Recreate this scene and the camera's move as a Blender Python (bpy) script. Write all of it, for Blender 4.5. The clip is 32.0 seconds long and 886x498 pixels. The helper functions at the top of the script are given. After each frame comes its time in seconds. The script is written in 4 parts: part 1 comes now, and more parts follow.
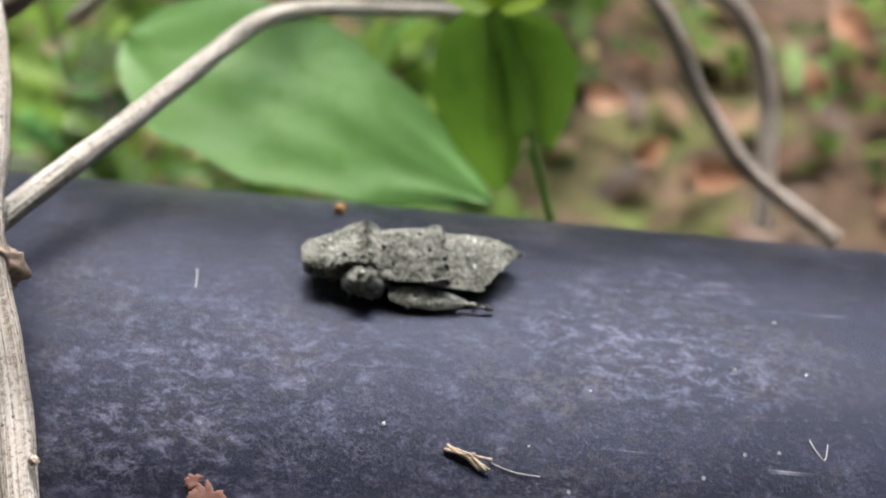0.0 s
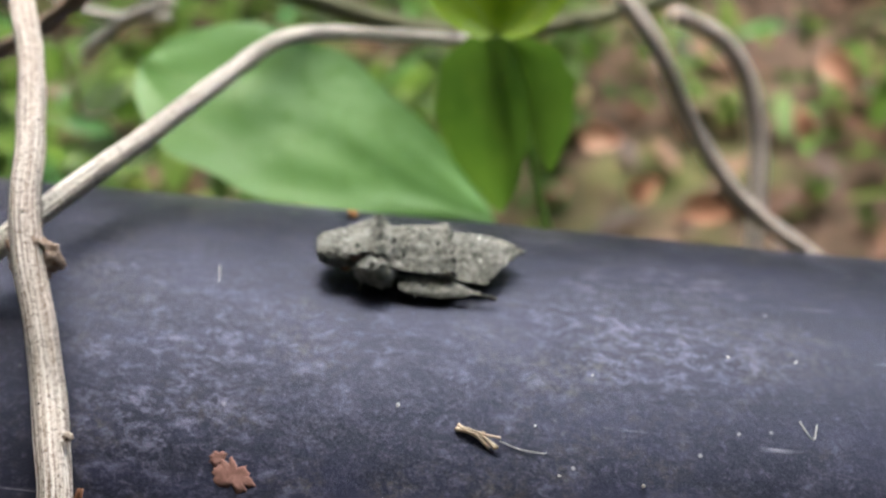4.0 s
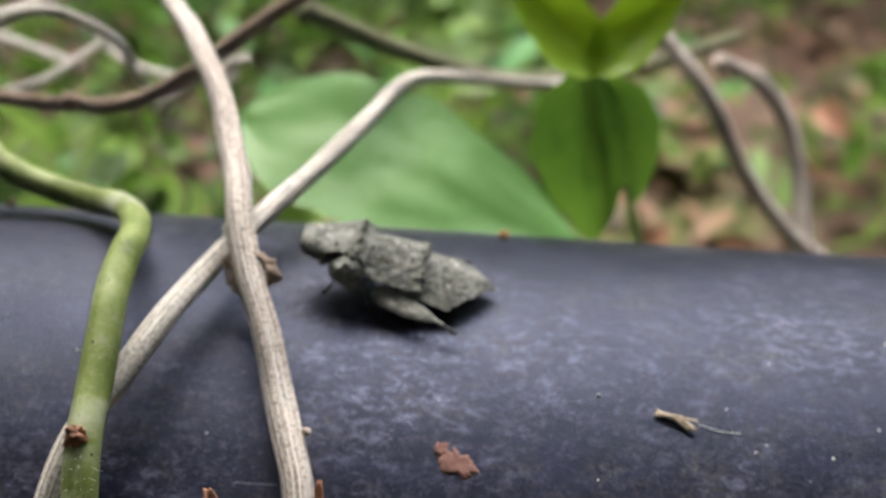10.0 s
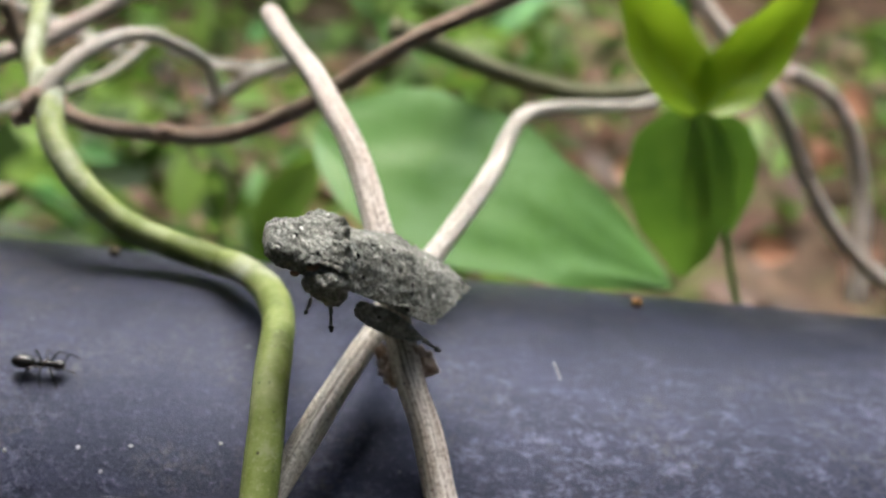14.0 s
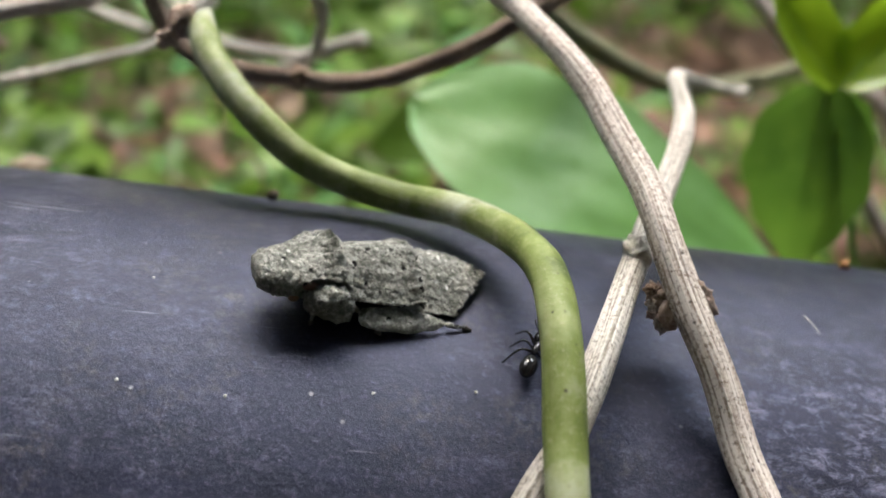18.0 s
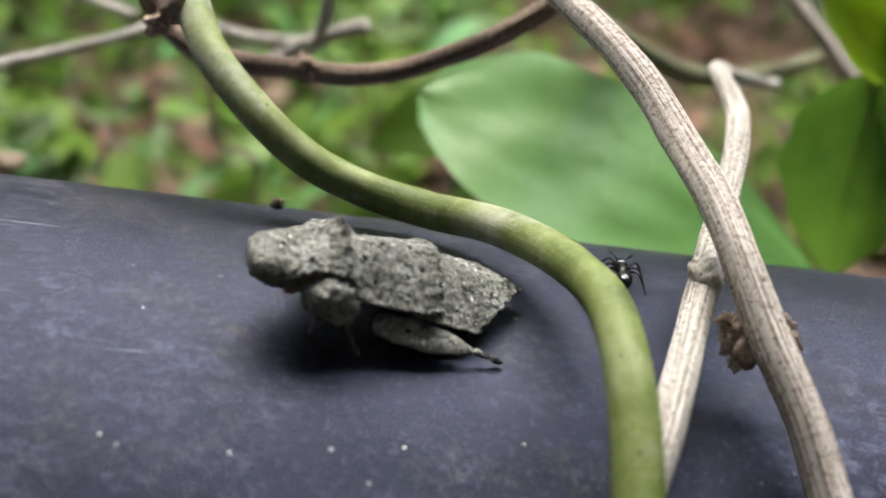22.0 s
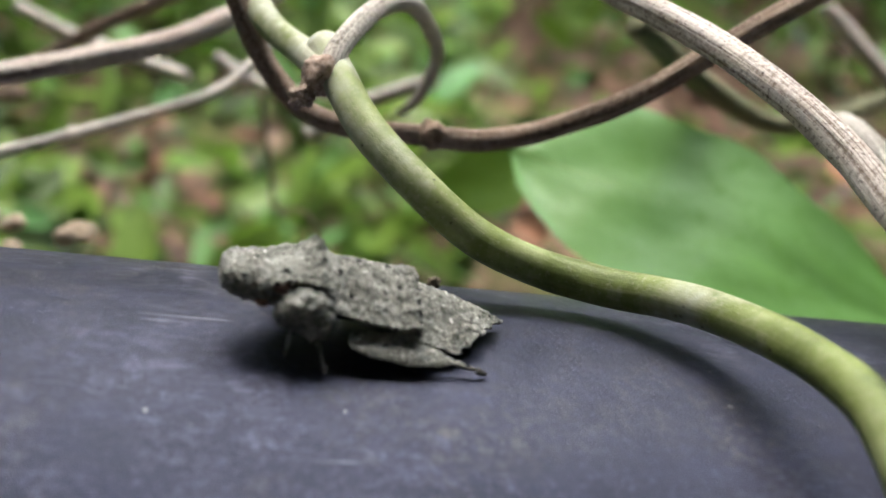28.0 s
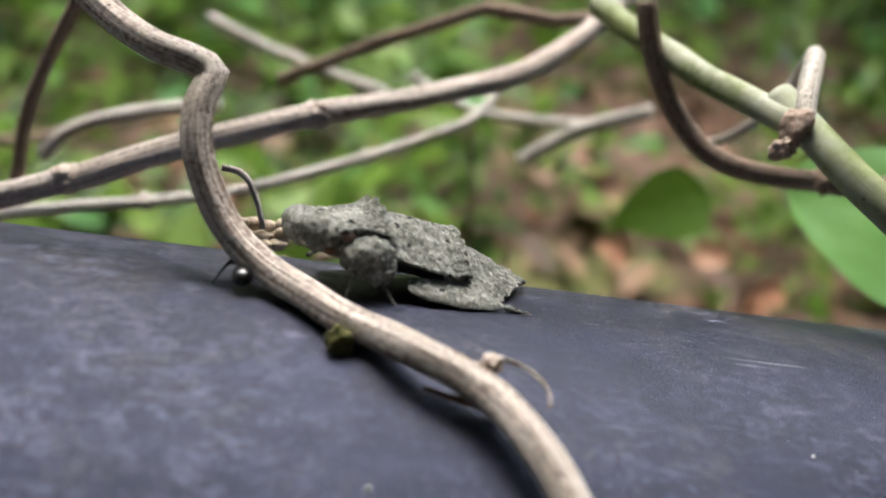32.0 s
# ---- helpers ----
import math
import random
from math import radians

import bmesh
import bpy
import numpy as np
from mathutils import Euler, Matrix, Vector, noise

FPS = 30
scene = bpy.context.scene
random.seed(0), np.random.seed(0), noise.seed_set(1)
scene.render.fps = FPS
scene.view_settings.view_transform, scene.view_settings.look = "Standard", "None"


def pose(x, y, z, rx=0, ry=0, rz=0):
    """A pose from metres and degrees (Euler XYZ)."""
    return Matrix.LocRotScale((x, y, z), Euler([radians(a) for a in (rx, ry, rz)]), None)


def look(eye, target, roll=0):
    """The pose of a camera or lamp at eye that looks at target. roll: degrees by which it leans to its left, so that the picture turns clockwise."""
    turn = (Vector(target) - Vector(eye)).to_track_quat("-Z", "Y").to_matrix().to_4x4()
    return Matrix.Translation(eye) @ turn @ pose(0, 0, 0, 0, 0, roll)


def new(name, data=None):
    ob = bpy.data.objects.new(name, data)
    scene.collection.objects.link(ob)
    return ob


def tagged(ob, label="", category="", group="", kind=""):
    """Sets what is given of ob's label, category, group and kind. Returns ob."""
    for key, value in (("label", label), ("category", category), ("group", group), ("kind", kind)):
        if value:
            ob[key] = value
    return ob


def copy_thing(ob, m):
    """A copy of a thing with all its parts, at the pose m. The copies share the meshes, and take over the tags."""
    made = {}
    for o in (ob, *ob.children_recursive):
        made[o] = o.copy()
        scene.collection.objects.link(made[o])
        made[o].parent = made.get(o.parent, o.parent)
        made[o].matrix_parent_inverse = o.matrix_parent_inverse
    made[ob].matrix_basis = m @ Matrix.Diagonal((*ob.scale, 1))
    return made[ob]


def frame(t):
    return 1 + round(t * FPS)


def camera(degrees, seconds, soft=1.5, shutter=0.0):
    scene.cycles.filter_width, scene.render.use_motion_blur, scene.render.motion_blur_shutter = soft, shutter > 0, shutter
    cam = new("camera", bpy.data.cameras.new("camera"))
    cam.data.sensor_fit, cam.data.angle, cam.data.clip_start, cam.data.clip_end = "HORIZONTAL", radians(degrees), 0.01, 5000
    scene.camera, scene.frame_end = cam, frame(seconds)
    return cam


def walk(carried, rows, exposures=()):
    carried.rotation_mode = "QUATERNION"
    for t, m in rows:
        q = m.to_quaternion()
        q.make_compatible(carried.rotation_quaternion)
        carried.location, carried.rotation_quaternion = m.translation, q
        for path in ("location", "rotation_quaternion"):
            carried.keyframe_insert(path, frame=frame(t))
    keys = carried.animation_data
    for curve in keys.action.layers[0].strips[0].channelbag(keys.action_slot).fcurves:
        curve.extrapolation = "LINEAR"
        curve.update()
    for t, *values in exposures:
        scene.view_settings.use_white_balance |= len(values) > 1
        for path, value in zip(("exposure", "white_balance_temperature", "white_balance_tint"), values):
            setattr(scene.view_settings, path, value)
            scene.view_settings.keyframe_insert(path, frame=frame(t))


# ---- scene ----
# Lengths below are given in millimetres from the pipe's axis; Z0 is the axis' height over the ground.
Z0 = 0.24


def mm(x, y, z):
    return Vector((x * 0.001, y * 0.001, z * 0.001 + Z0))


def mpose(x, y, z, rx=0, ry=0, rz=0):
    return pose(x * 0.001, y * 0.001, z * 0.001 + Z0, rx, ry, rz)


# ---- camera ----
cam = camera(47.2, 32.0, soft=1.7)
cam.data.dof.use_dof = True
cam.data.dof.focus_distance = 0.058
cam.data.dof.aperture_fstop = 33.0
CAMERA_ROWS = [
    (0, 10.95, -58.08, 71.31, 4.95, -33.95, -3.23),
    (0.5, 10.47, -57.71, 72.54, 4.75, -34.41, -3.35),
    (1, 11.78, -58.06, 72.41, 5.23, -34.27, -3.15),
    (1.5, 11.74, -58.32, 72.91, 5.25, -34.3, -3.16),
    (2, 13.36, -59.44, 72.01, 5.61, -33.8, -3.07),
    (2.5, 12.36, -61.91, 71.59, 5.44, -33.19, -3.42),
    (3, 11.23, -60.25, 71.98, 4.98, -33.36, -3.61),
    (3.5, 10.96, -62.89, 71.62, 5.03, -32.57, -3.64),
    (5.5, 7.47, -64.3, 61.86, 2.86, -26.63, -2.75),
    (6, 7.3, -64.29, 59.24, 3.12, -25.95, -2.34),
    (6.5, -2.23, -68.28, 61.65, 2.35, -26.15, -2.81),
    (7, -9.23, -70.73, 63.32, 1.9, -26.79, -3.48),
    (7.5, -8.48, -73.82, 62.82, 2.31, -26.29, -3.06),
    (8, -7.72, -78.61, 62.36, 2.03, -25.97, -3.39),
    (8.5, -5.31, -76.55, 64.47, 2.19, -26.53, -3.14),
    (9, -3.55, -75.28, 65.04, 2.26, -26.5, -2.75),
    (9.5, -4.24, -74.24, 66.99, 2.29, -27.04, -2.87),
    (10, -5.28, -72.26, 68.69, 2.01, -27.08, -2.93),
    (10.5, -3.76, -71.03, 68.34, 2.45, -27.03, -2.69),
    (11, -3.46, -69.38, 69.36, 2.75, -28.34, -2.76),
    (11.5, -8.3, -65.49, 70.21, 2.12, -28.99, -3.92),
    (12, -11.42, -63.12, 72.22, 1.88, -29.37, -4.13),
    (12.5, -8.65, -62.44, 72.38, 3.01, -29.8, -3.82),
    (13, -11.89, -62.18, 73.29, 2.44, -30.05, -4.59),
    (13.5, -15.09, -63.31, 73.97, 2.16, -29.93, -4.92),
    (14, -19.57, -63.85, 74.94, 1.46, -30.33, -5.22),
    (14.5, -22.02, -61.92, 69.78, -0.4, -28.56, -6.43),
    (15, -24.92, -62.06, 71.48, -0.26, -29.65, -6.43),
    (15.5, -32, -61.39, 66.59, -1.85, -27.87, -7.19),
    (17.5, -41.52, -60.37, 62.02, -3.14, -27.09, -8.84),
    (18, -41.47, -59.45, 60.76, -3.14, -26.85, -8.97),
    (18.5, -42.23, -58.73, 61.45, -3.45, -27.09, -9),
    (19, -42.81, -57.73, 60.16, -3.59, -26.78, -8.97),
    (19.5, -42.48, -54.99, 58.84, -3.71, -26.95, -9.03),
    (20, -41.43, -54.57, 58.78, -3.43, -27.16, -8.88),
    (20.5, -41.5, -54.27, 59.12, -3.33, -27.3, -9.03),
    (21, -41.34, -53.44, 58.17, -3.35, -27.16, -8.91),
    (21.5, -42.58, -52.14, 58.35, -3.61, -27.45, -9.17),
    (22, -43.4, -50.43, 58.1, -3.83, -27.53, -9.46),
    (22.5, -46.76, -50.4, 57.68, -4.88, -26.93, -10.24),
    (23, -44.28, -51.5, 57.82, -3.72, -27.35, -9.07),
    (23.5, -45.58, -52, 57.77, -4.19, -27.15, -9.77),
    (24, -45.9, -51.9, 58.65, -4.22, -27.06, -9.91),
    (24.5, -44.98, -51.41, 57.46, -4.07, -26.96, -9.62),
    (25, -45.79, -51.36, 56.95, -4.35, -26.84, -9.71),
    (25.5, -47.46, -49.94, 55.53, -5.17, -26.08, -9.99),
    (27.5, -53.03, -48.55, 54.92, -11.08, -25.03, -9.66),
    (28, -54.07, -44.83, 56.58, -5.23, -24.99, -8.33),
    (28.5, -60.42, -45.8, 55.74, -4.83, -25.09, -8.85),
    (29, -70.93, -42.92, 54.92, -3.91, -25.47, -9.42),
    (29.5, -78.91, -40.54, 52.51, -4.4, -24.76, -10.17),
    (29.8, -77.56, -42.97, 53.08, -5.21, -24.65, -9.41),
    (30, -77.47, -42.81, 53.03, -4.64, -25.1, -9.45),
    (30.5, -76.01, -42.03, 53.01, -4.99, -25, -9.42),
    (31, -78.99, -43.81, 53.29, -5.37, -24.73, -9.73),
    (31.5, -86.39, -42.02, 53.56, -6.53, -24.19, -11.06),
    (32, -87.08, -42.94, 54.3, -6.59, -24.5, -11.02),
]
walk(cam, [(t, mpose(x, y, z, 90 + pitch, roll, yaw)) for t, x, y, z, yaw, pitch, roll in CAMERA_ROWS])

# ---- light ----
world = bpy.data.worlds.new("sky")
scene.world = world
world.use_nodes = True
wn = world.node_tree.nodes
sky = wn.new("ShaderNodeTexSky")
sky.sky_type = "NISHITA"
sky.sun_disc = False
sky.sun_elevation = radians(65.6)
sky.sun_rotation = radians(-17)
sky.dust_density = 4.0
sky.air_density = 1.3
wn["Background"].inputs[1].default_value = 0.15
world.node_tree.links.new(sky.outputs[0], wn["Background"].inputs[0])
sun = new("sun", bpy.data.lights.new("sun", "SUN"))
sun.data.energy = 3.0
sun.data.angle = radians(78)
sun.data.color = (0.97, 0.99, 1.0)
sun.matrix_world = look((-0.4, 1.3, 3.0), (0.0, 0.0, 0.0))
scene.view_settings.exposure = 2.6


# ---- materials ----
class Nodes:
    """A small node tree builder for one material."""

    def __init__(self, name, rough=0.7, spec=0.4, metal=0.0):
        self.mat = bpy.data.materials.new(name)
        self.mat.use_nodes = True
        self.tree = self.mat.node_tree
        self.bsdf = self.tree.nodes["Principled BSDF"]
        self.bsdf.inputs["Roughness"].default_value = rough
        self.bsdf.inputs["Specular IOR Level"].default_value = spec
        self.bsdf.inputs["Metallic"].default_value = metal
        self.coord = self.tree.nodes.new("ShaderNodeTexCoord")
        self.bumped = None

    def node(self, kind):
        return self.tree.nodes.new(kind)

    def link(self, a, b):
        self.tree.links.new(a, b)

    def place(self, scale=(1, 1, 1), source="Object"):
        m = self.node("ShaderNodeMapping")
        m.inputs["Scale"].default_value = scale
        self.link(self.coord.outputs[source], m.inputs[0])
        return m.outputs[0]

    def noise(self, scale, detail=4.0, rough=0.55, where=None, distort=0.0):
        n = self.node("ShaderNodeTexNoise")
        n.inputs["Scale"].default_value = scale
        n.inputs["Detail"].default_value = detail
        n.inputs["Roughness"].default_value = rough
        n.inputs["Distortion"].default_value = distort
        self.link(where or self.coord.outputs["Object"], n.inputs["Vector"])
        return n.outputs["Fac"]

    def cells(self, scale, where=None, feature="F1"):
        n = self.node("ShaderNodeTexVoronoi")
        n.feature = feature
        n.inputs["Scale"].default_value = scale
        self.link(where or self.coord.outputs["Object"], n.inputs["Vector"])
        return n.outputs["Distance"]

    def ramp(self, value, stops):
        r = self.node("ShaderNodeValToRGB")
        while len(r.color_ramp.elements) < len(stops):
            r.color_ramp.elements.new(0.5)
        for e, (at, c) in zip(r.color_ramp.elements, stops):
            e.position = at
            e.color = (*c, 1) if len(c) == 3 else c
        self.link(value, r.inputs[0])
        return r.outputs[0]

    def grey(self, value, lo, hi):
        if lo > hi:
            return self.ramp(value, [(hi, (1, 1, 1)), (lo, (0, 0, 0))])
        return self.ramp(value, [(lo, (0, 0, 0)), (hi, (1, 1, 1))])

    def mix(self, fac, a, b, kind="MIX"):
        m = self.node("ShaderNodeMix")
        m.data_type = "RGBA"
        m.blend_type = kind
        for slot, v in ((m.inputs[0], fac), (m.inputs[6], a), (m.inputs[7], b)):
            if isinstance(v, (int, float)):
                slot.default_value = v
            elif isinstance(v, tuple):
                slot.default_value = (*v, 1)
            else:
                self.link(v, slot)
        return m.outputs[2]

    def island(self):
        return self.node("ShaderNodeNewGeometry").outputs["Random Per Island"]

    def colour(self, value):
        self.link(value, self.bsdf.inputs["Base Color"])

    def rough(self, value):
        self.link(value, self.bsdf.inputs["Roughness"])

    def bump(self, value, depth, strength=1.0):
        b = self.node("ShaderNodeBump")
        b.inputs["Distance"].default_value = depth
        b.inputs["Strength"].default_value = strength
        self.link(value, b.inputs["Height"])
        if self.bumped:
            self.link(self.bumped, b.inputs["Normal"])
        self.bumped = b.outputs[0]
        self.link(self.bumped, self.bsdf.inputs["Normal"])


def pipe_paint():
    n = Nodes("pipe_paint", 0.5, 0.38)
    blotch = n.noise(140, 6, 0.6)
    fine = n.noise(1900, 7, 0.76)
    long = n.noise(380, 6, 0.7, n.place((0.3, 1, 1)))
    base = n.ramp(blotch, [(0.3, (0.0034, 0.0034, 0.006)), (0.55, (0.006, 0.006, 0.011)), (0.75, (0.0105, 0.0105, 0.02))])
    base = n.mix(n.grey(long, 0.46, 0.8), base, (0.02, 0.021, 0.043))
    base = n.mix(n.grey(fine, 0.53, 0.76), base, (0.065, 0.066, 0.105))
    spot = n.mix(1.0, n.grey(n.cells(700), 0.13, 0.06), n.grey(n.noise(420, 1), 0.62, 0.68), "MULTIPLY")
    base = n.mix(spot, base, (0.26, 0.26, 0.26))
    moss = n.mix(1.0, n.grey(n.noise(90, 5, 0.7), 0.5, 0.68), n.grey(n.noise(1500, 5, 0.75), 0.46, 0.66), "MULTIPLY")
    base = n.mix(moss, base, (0.075, 0.069, 0.056))
    scuff = n.mix(1.0, n.grey(n.noise(60, 6, 0.7), 0.44, 0.64), n.grey(n.noise(1100, 8, 0.82, n.place((0.6, 1, 1)), 0.4), 0.49, 0.66), "MULTIPLY")
    base = n.mix(scuff, base, (0.15, 0.15, 0.21))
    for turn, gap in ((0.5, 0.0), (-0.7, 4.0), (1.35, 9.0)):
        m = n.node("ShaderNodeMapping")
        m.inputs["Rotation"].default_value = (0.3, 0.2, turn)
        m.inputs["Location"].default_value = (gap, gap, gap)
        m.inputs["Scale"].default_value = (60, 2600, 60)
        n.link(n.coord.outputs["Object"], m.inputs[0])
        line = n.mix(1.0, n.grey(n.noise(1.0, 2, 0.5, m.outputs[0]), 0.69, 0.78), n.grey(n.noise(190, 3), 0.55, 0.63), "MULTIPLY")
        base = n.mix(line, base, (0.2, 0.2, 0.23))
    n.colour(base)
    n.rough(n.ramp(n.mix(0.5, n.noise(300, 7, 0.75), fine), [(0.36, (0.27,) * 3), (0.64, (0.52,) * 3)]))
    n.bsdf.inputs["Specular Tint"].default_value = (0.58, 0.67, 1.0, 1)
    n.bump(fine, 0.00012, 0.75)
    n.bump(blotch, 0.0002, 0.15)
    return n.mat


def bark(name, dark, mid, pale, green=None):
    n = Nodes(name, 0.8, 0.25)
    fibre = n.noise(1.0, 5, 0.65, n.place((34, 1.1, 1), "UV"), 0.35)
    split = n.noise(1.0, 4, 0.6, n.place((13, 0.8, 1), "UV"), 0.5)
    patch = n.noise(240, 5, 0.6)
    base = n.ramp(fibre, [(0.38, dark), (0.47, mid), (0.58, pale)])
    base = n.mix(n.grey(patch, 0.5, 0.8), base, mid)
    base = n.mix(n.grey(split, 0.38, 0.3), base, tuple(c * 0.55 for c in dark))
    spots = n.mix(1.0, n.grey(n.cells(1700), 0.26, 0.12), n.grey(n.noise(900, 2), 0.54, 0.6), "MULTIPLY")
    base = n.mix(spots, base, tuple(c * 0.3 for c in dark))
    if green:
        base = n.mix(n.grey(n.noise(120, 4), 0.4, 0.62), base, green)
    grit = n.noise(3400, 5, 0.75)
    base = n.mix(n.grey(grit, 0.5, 0.66), base, pale)
    base = n.mix(n.grey(grit, 0.47, 0.34), base, dark)
    n.colour(base)
    n.bump(split, 0.0005, 0.9)
    n.bump(fibre, 0.0003, 1.0)
    n.bump(grit, 0.00012, 0.8)
    return n.mat


def green_stem():
    n = Nodes("green_stem", 0.55, 0.3)
    soft = n.noise(260, 5, 0.6)
    lines = n.noise(1.0, 4, 0.65, n.place((14, 1.0, 1), "UV"), 0.3)
    base = n.ramp(soft, [(0.3, (0.07, 0.1, 0.02)), (0.5, (0.15, 0.195, 0.048)), (0.7, (0.27, 0.32, 0.14))])
    base = n.mix(n.grey(lines, 0.52, 0.9), base, (0.25, 0.265, 0.13))
    base = n.mix(n.grey(n.noise(75, 6, 0.7), 0.48, 0.62), base, (0.38, 0.4, 0.31))
    grit = n.noise(3000, 5, 0.75)
    base = n.mix(n.grey(grit, 0.55, 0.8), base, (0.36, 0.37, 0.24))
    dots = n.mix(1.0, n.grey(n.cells(1500), 0.22, 0.1), n.grey(n.noise(1100, 2), 0.56, 0.64), "MULTIPLY")
    base = n.mix(dots, base, (0.05, 0.05, 0.02))
    n.colour(base)
    n.bump(grit, 0.0001, 0.6)
    n.bump(lines, 0.0001, 0.4)
    return n.mat


def stone_skin():
    n = Nodes("insect_skin", 0.82, 0.25)
    coarse = n.noise(800, 6, 0.7)
    fine = n.noise(3600, 5, 0.75)
    base = n.ramp(coarse, [(0.3, (0.085, 0.09, 0.072)), (0.5, (0.215, 0.222, 0.195)), (0.7, (0.38, 0.385, 0.35))])
    base = n.mix(n.grey(fine, 0.52, 0.78), base, (0.6, 0.6, 0.55))
    base = n.mix(n.grey(fine, 0.46, 0.24), base, (0.05, 0.05, 0.042))
    pits = n.mix(1.0, n.grey(n.cells(1300), 0.3, 0.18), n.grey(n.noise(900, 2), 0.52, 0.6), "MULTIPLY")
    base = n.mix(pits, base, (0.012, 0.012, 0.012))
    pale = n.mix(1.0, n.grey(n.cells(1000, n.place((1.3, 0.8, 1))), 0.2, 0.1), n.grey(n.noise(450, 2), 0.52, 0.6), "MULTIPLY")
    base = n.mix(pale, base, (0.7, 0.7, 0.66))
    n.colour(base)
    crumbs = n.cells(2600)
    n.bump(coarse, 0.0003, 0.8)
    n.bump(n.noise(2100, 5, 0.75, n.place((0.55, 1, 1))), 0.00028, 1.0)
    n.bump(crumbs, -0.0002, 0.8)
    n.bump(fine, 0.00012, 0.9)
    n.bump(pits, -0.0002, 0.8)
    return n.mat


def leaf_skin(name, deep, mid, light, thin=0.25, gloss=0.35):
    n = Nodes(name, gloss, 0.5)
    uv = n.place((1, 1, 1), "UV")
    base = n.ramp(n.noise(45, 4, 0.55), [(0.3, deep), (0.5, mid), (0.72, light)])
    base = n.mix(n.grey(n.noise(520, 3), 0.5, 0.75), base, mid)
    n.colour(base)
    n.bump(n.noise(260, 3), 0.0006, 0.35)
    t = n.node("ShaderNodeBsdfTranslucent")
    n.link(base, t.inputs[0])
    m = n.node("ShaderNodeMixShader")
    m.inputs[0].default_value = thin
    n.link(n.bsdf.outputs[0], m.inputs[1])
    n.link(t.outputs[0], m.inputs[2])
    n.link(m.outputs[0], n.tree.nodes["Material Output"].inputs[0])
    return n.mat


def scatter_leaf(name, stops, gloss=0.5, thin=0.45):
    n = Nodes(name, gloss, 0.4)
    base = n.ramp(n.island(), stops)
    base = n.mix(n.grey(n.noise(70, 3), 0.45, 0.8), base, n.mix(0.5, base, (0.03, 0.04, 0.012)))
    n.colour(base)
    t = n.node("ShaderNodeBsdfTranslucent")
    n.link(base, t.inputs[0])
    m = n.node("ShaderNodeMixShader")
    m.inputs[0].default_value = thin
    n.link(n.bsdf.outputs[0], m.inputs[1])
    n.link(t.outputs[0], m.inputs[2])
    n.link(m.outputs[0], n.tree.nodes["Material Output"].inputs[0])
    return n.mat


def soil():
    n = Nodes("forest_floor", 0.95, 0.1)
    big = n.noise(4.2, 5, 0.6)
    mid = n.noise(26, 6, 0.65)
    fine = n.noise(160, 5, 0.7)
    brown = n.ramp(mid, [(0.3, (0.03, 0.02, 0.013)), (0.5, (0.09, 0.06, 0.042)), (0.72, (0.2, 0.125, 0.09))])
    moss = n.ramp(mid, [(0.3, (0.03, 0.05, 0.01)), (0.5, (0.1, 0.15, 0.03)), (0.7, (0.15, 0.21, 0.055))])
    base = n.mix(n.grey(big, 0.36, 0.5), moss, brown)
    base = n.mix(n.grey(fine, 0.45, 0.75), base, n.mix(0.5, base, (0.22, 0.17, 0.12)))
    n.colour(base)
    n.bump(mid, 0.02, 0.8)
    n.bump(fine, 0.004, 0.7)
    return n.mat


def plain(name, stops, scale, rough=0.7, bump=0.0, spec=0.4, cell=False):
    n = Nodes(name, rough, spec)
    v = n.noise(scale, 5, 0.65)
    n.colour(n.ramp(v, stops))
    if bump:
        n.bump(v, bump, 0.8)
    return n.mat


PAINT = pipe_paint()
DEAD = bark("dead_bark", (0.24, 0.18, 0.135), (0.61, 0.535, 0.46), (0.87, 0.82, 0.76))
PALE = bark("pale_bark", (0.24, 0.21, 0.165), (0.56, 0.52, 0.45), (0.84, 0.81, 0.74))
GREEN = green_stem()
BROWN = bark("brown_bark", (0.1, 0.065, 0.045), (0.27, 0.19, 0.135), (0.46, 0.37, 0.285))
OLD = bark("old_bark", (0.17, 0.115, 0.085), (0.51, 0.425, 0.35), (0.83, 0.775, 0.7))
ASH = bark("ash_bark", (0.42, 0.36, 0.31), (0.74, 0.68, 0.62), (0.9, 0.86, 0.8))
SKIN = stone_skin()
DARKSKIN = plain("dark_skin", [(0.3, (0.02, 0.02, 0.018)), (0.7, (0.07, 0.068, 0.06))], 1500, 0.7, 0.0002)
LEAF = leaf_skin("leaf_skin", (0.09, 0.24, 0.03), (0.12, 0.29, 0.06), (0.17, 0.35, 0.12), 0.3, 0.45)
LEAFDARK = leaf_skin("leaf_dark", (0.06, 0.14, 0.015), (0.1, 0.2, 0.022), (0.14, 0.25, 0.04), 0.55)
LEAFYOUNG = leaf_skin("leaf_young", (0.2, 0.36, 0.012), (0.28, 0.44, 0.02), (0.35, 0.5, 0.05), 0.55)
RUST = plain("rust", [(0.3, (0.1, 0.045, 0.035)), (0.7, (0.24, 0.13, 0.105))], 900, 0.9, 0.0001)
STRAW = plain("straw", [(0.3, (0.22, 0.165, 0.11)), (0.7, (0.55, 0.47, 0.35))], 1200, 0.8, 0.0002)
CRUMB = plain("crumb", [(0.3, (0.3, 0.14, 0.05)), (0.7, (0.55, 0.3, 0.12))], 1500, 0.8, 0.0002)
DRYLEAF = plain("dry_leaf", [(0.3, (0.09, 0.035, 0.018)), (0.7, (0.24, 0.11, 0.055))], 700, 0.6, 0.0002)
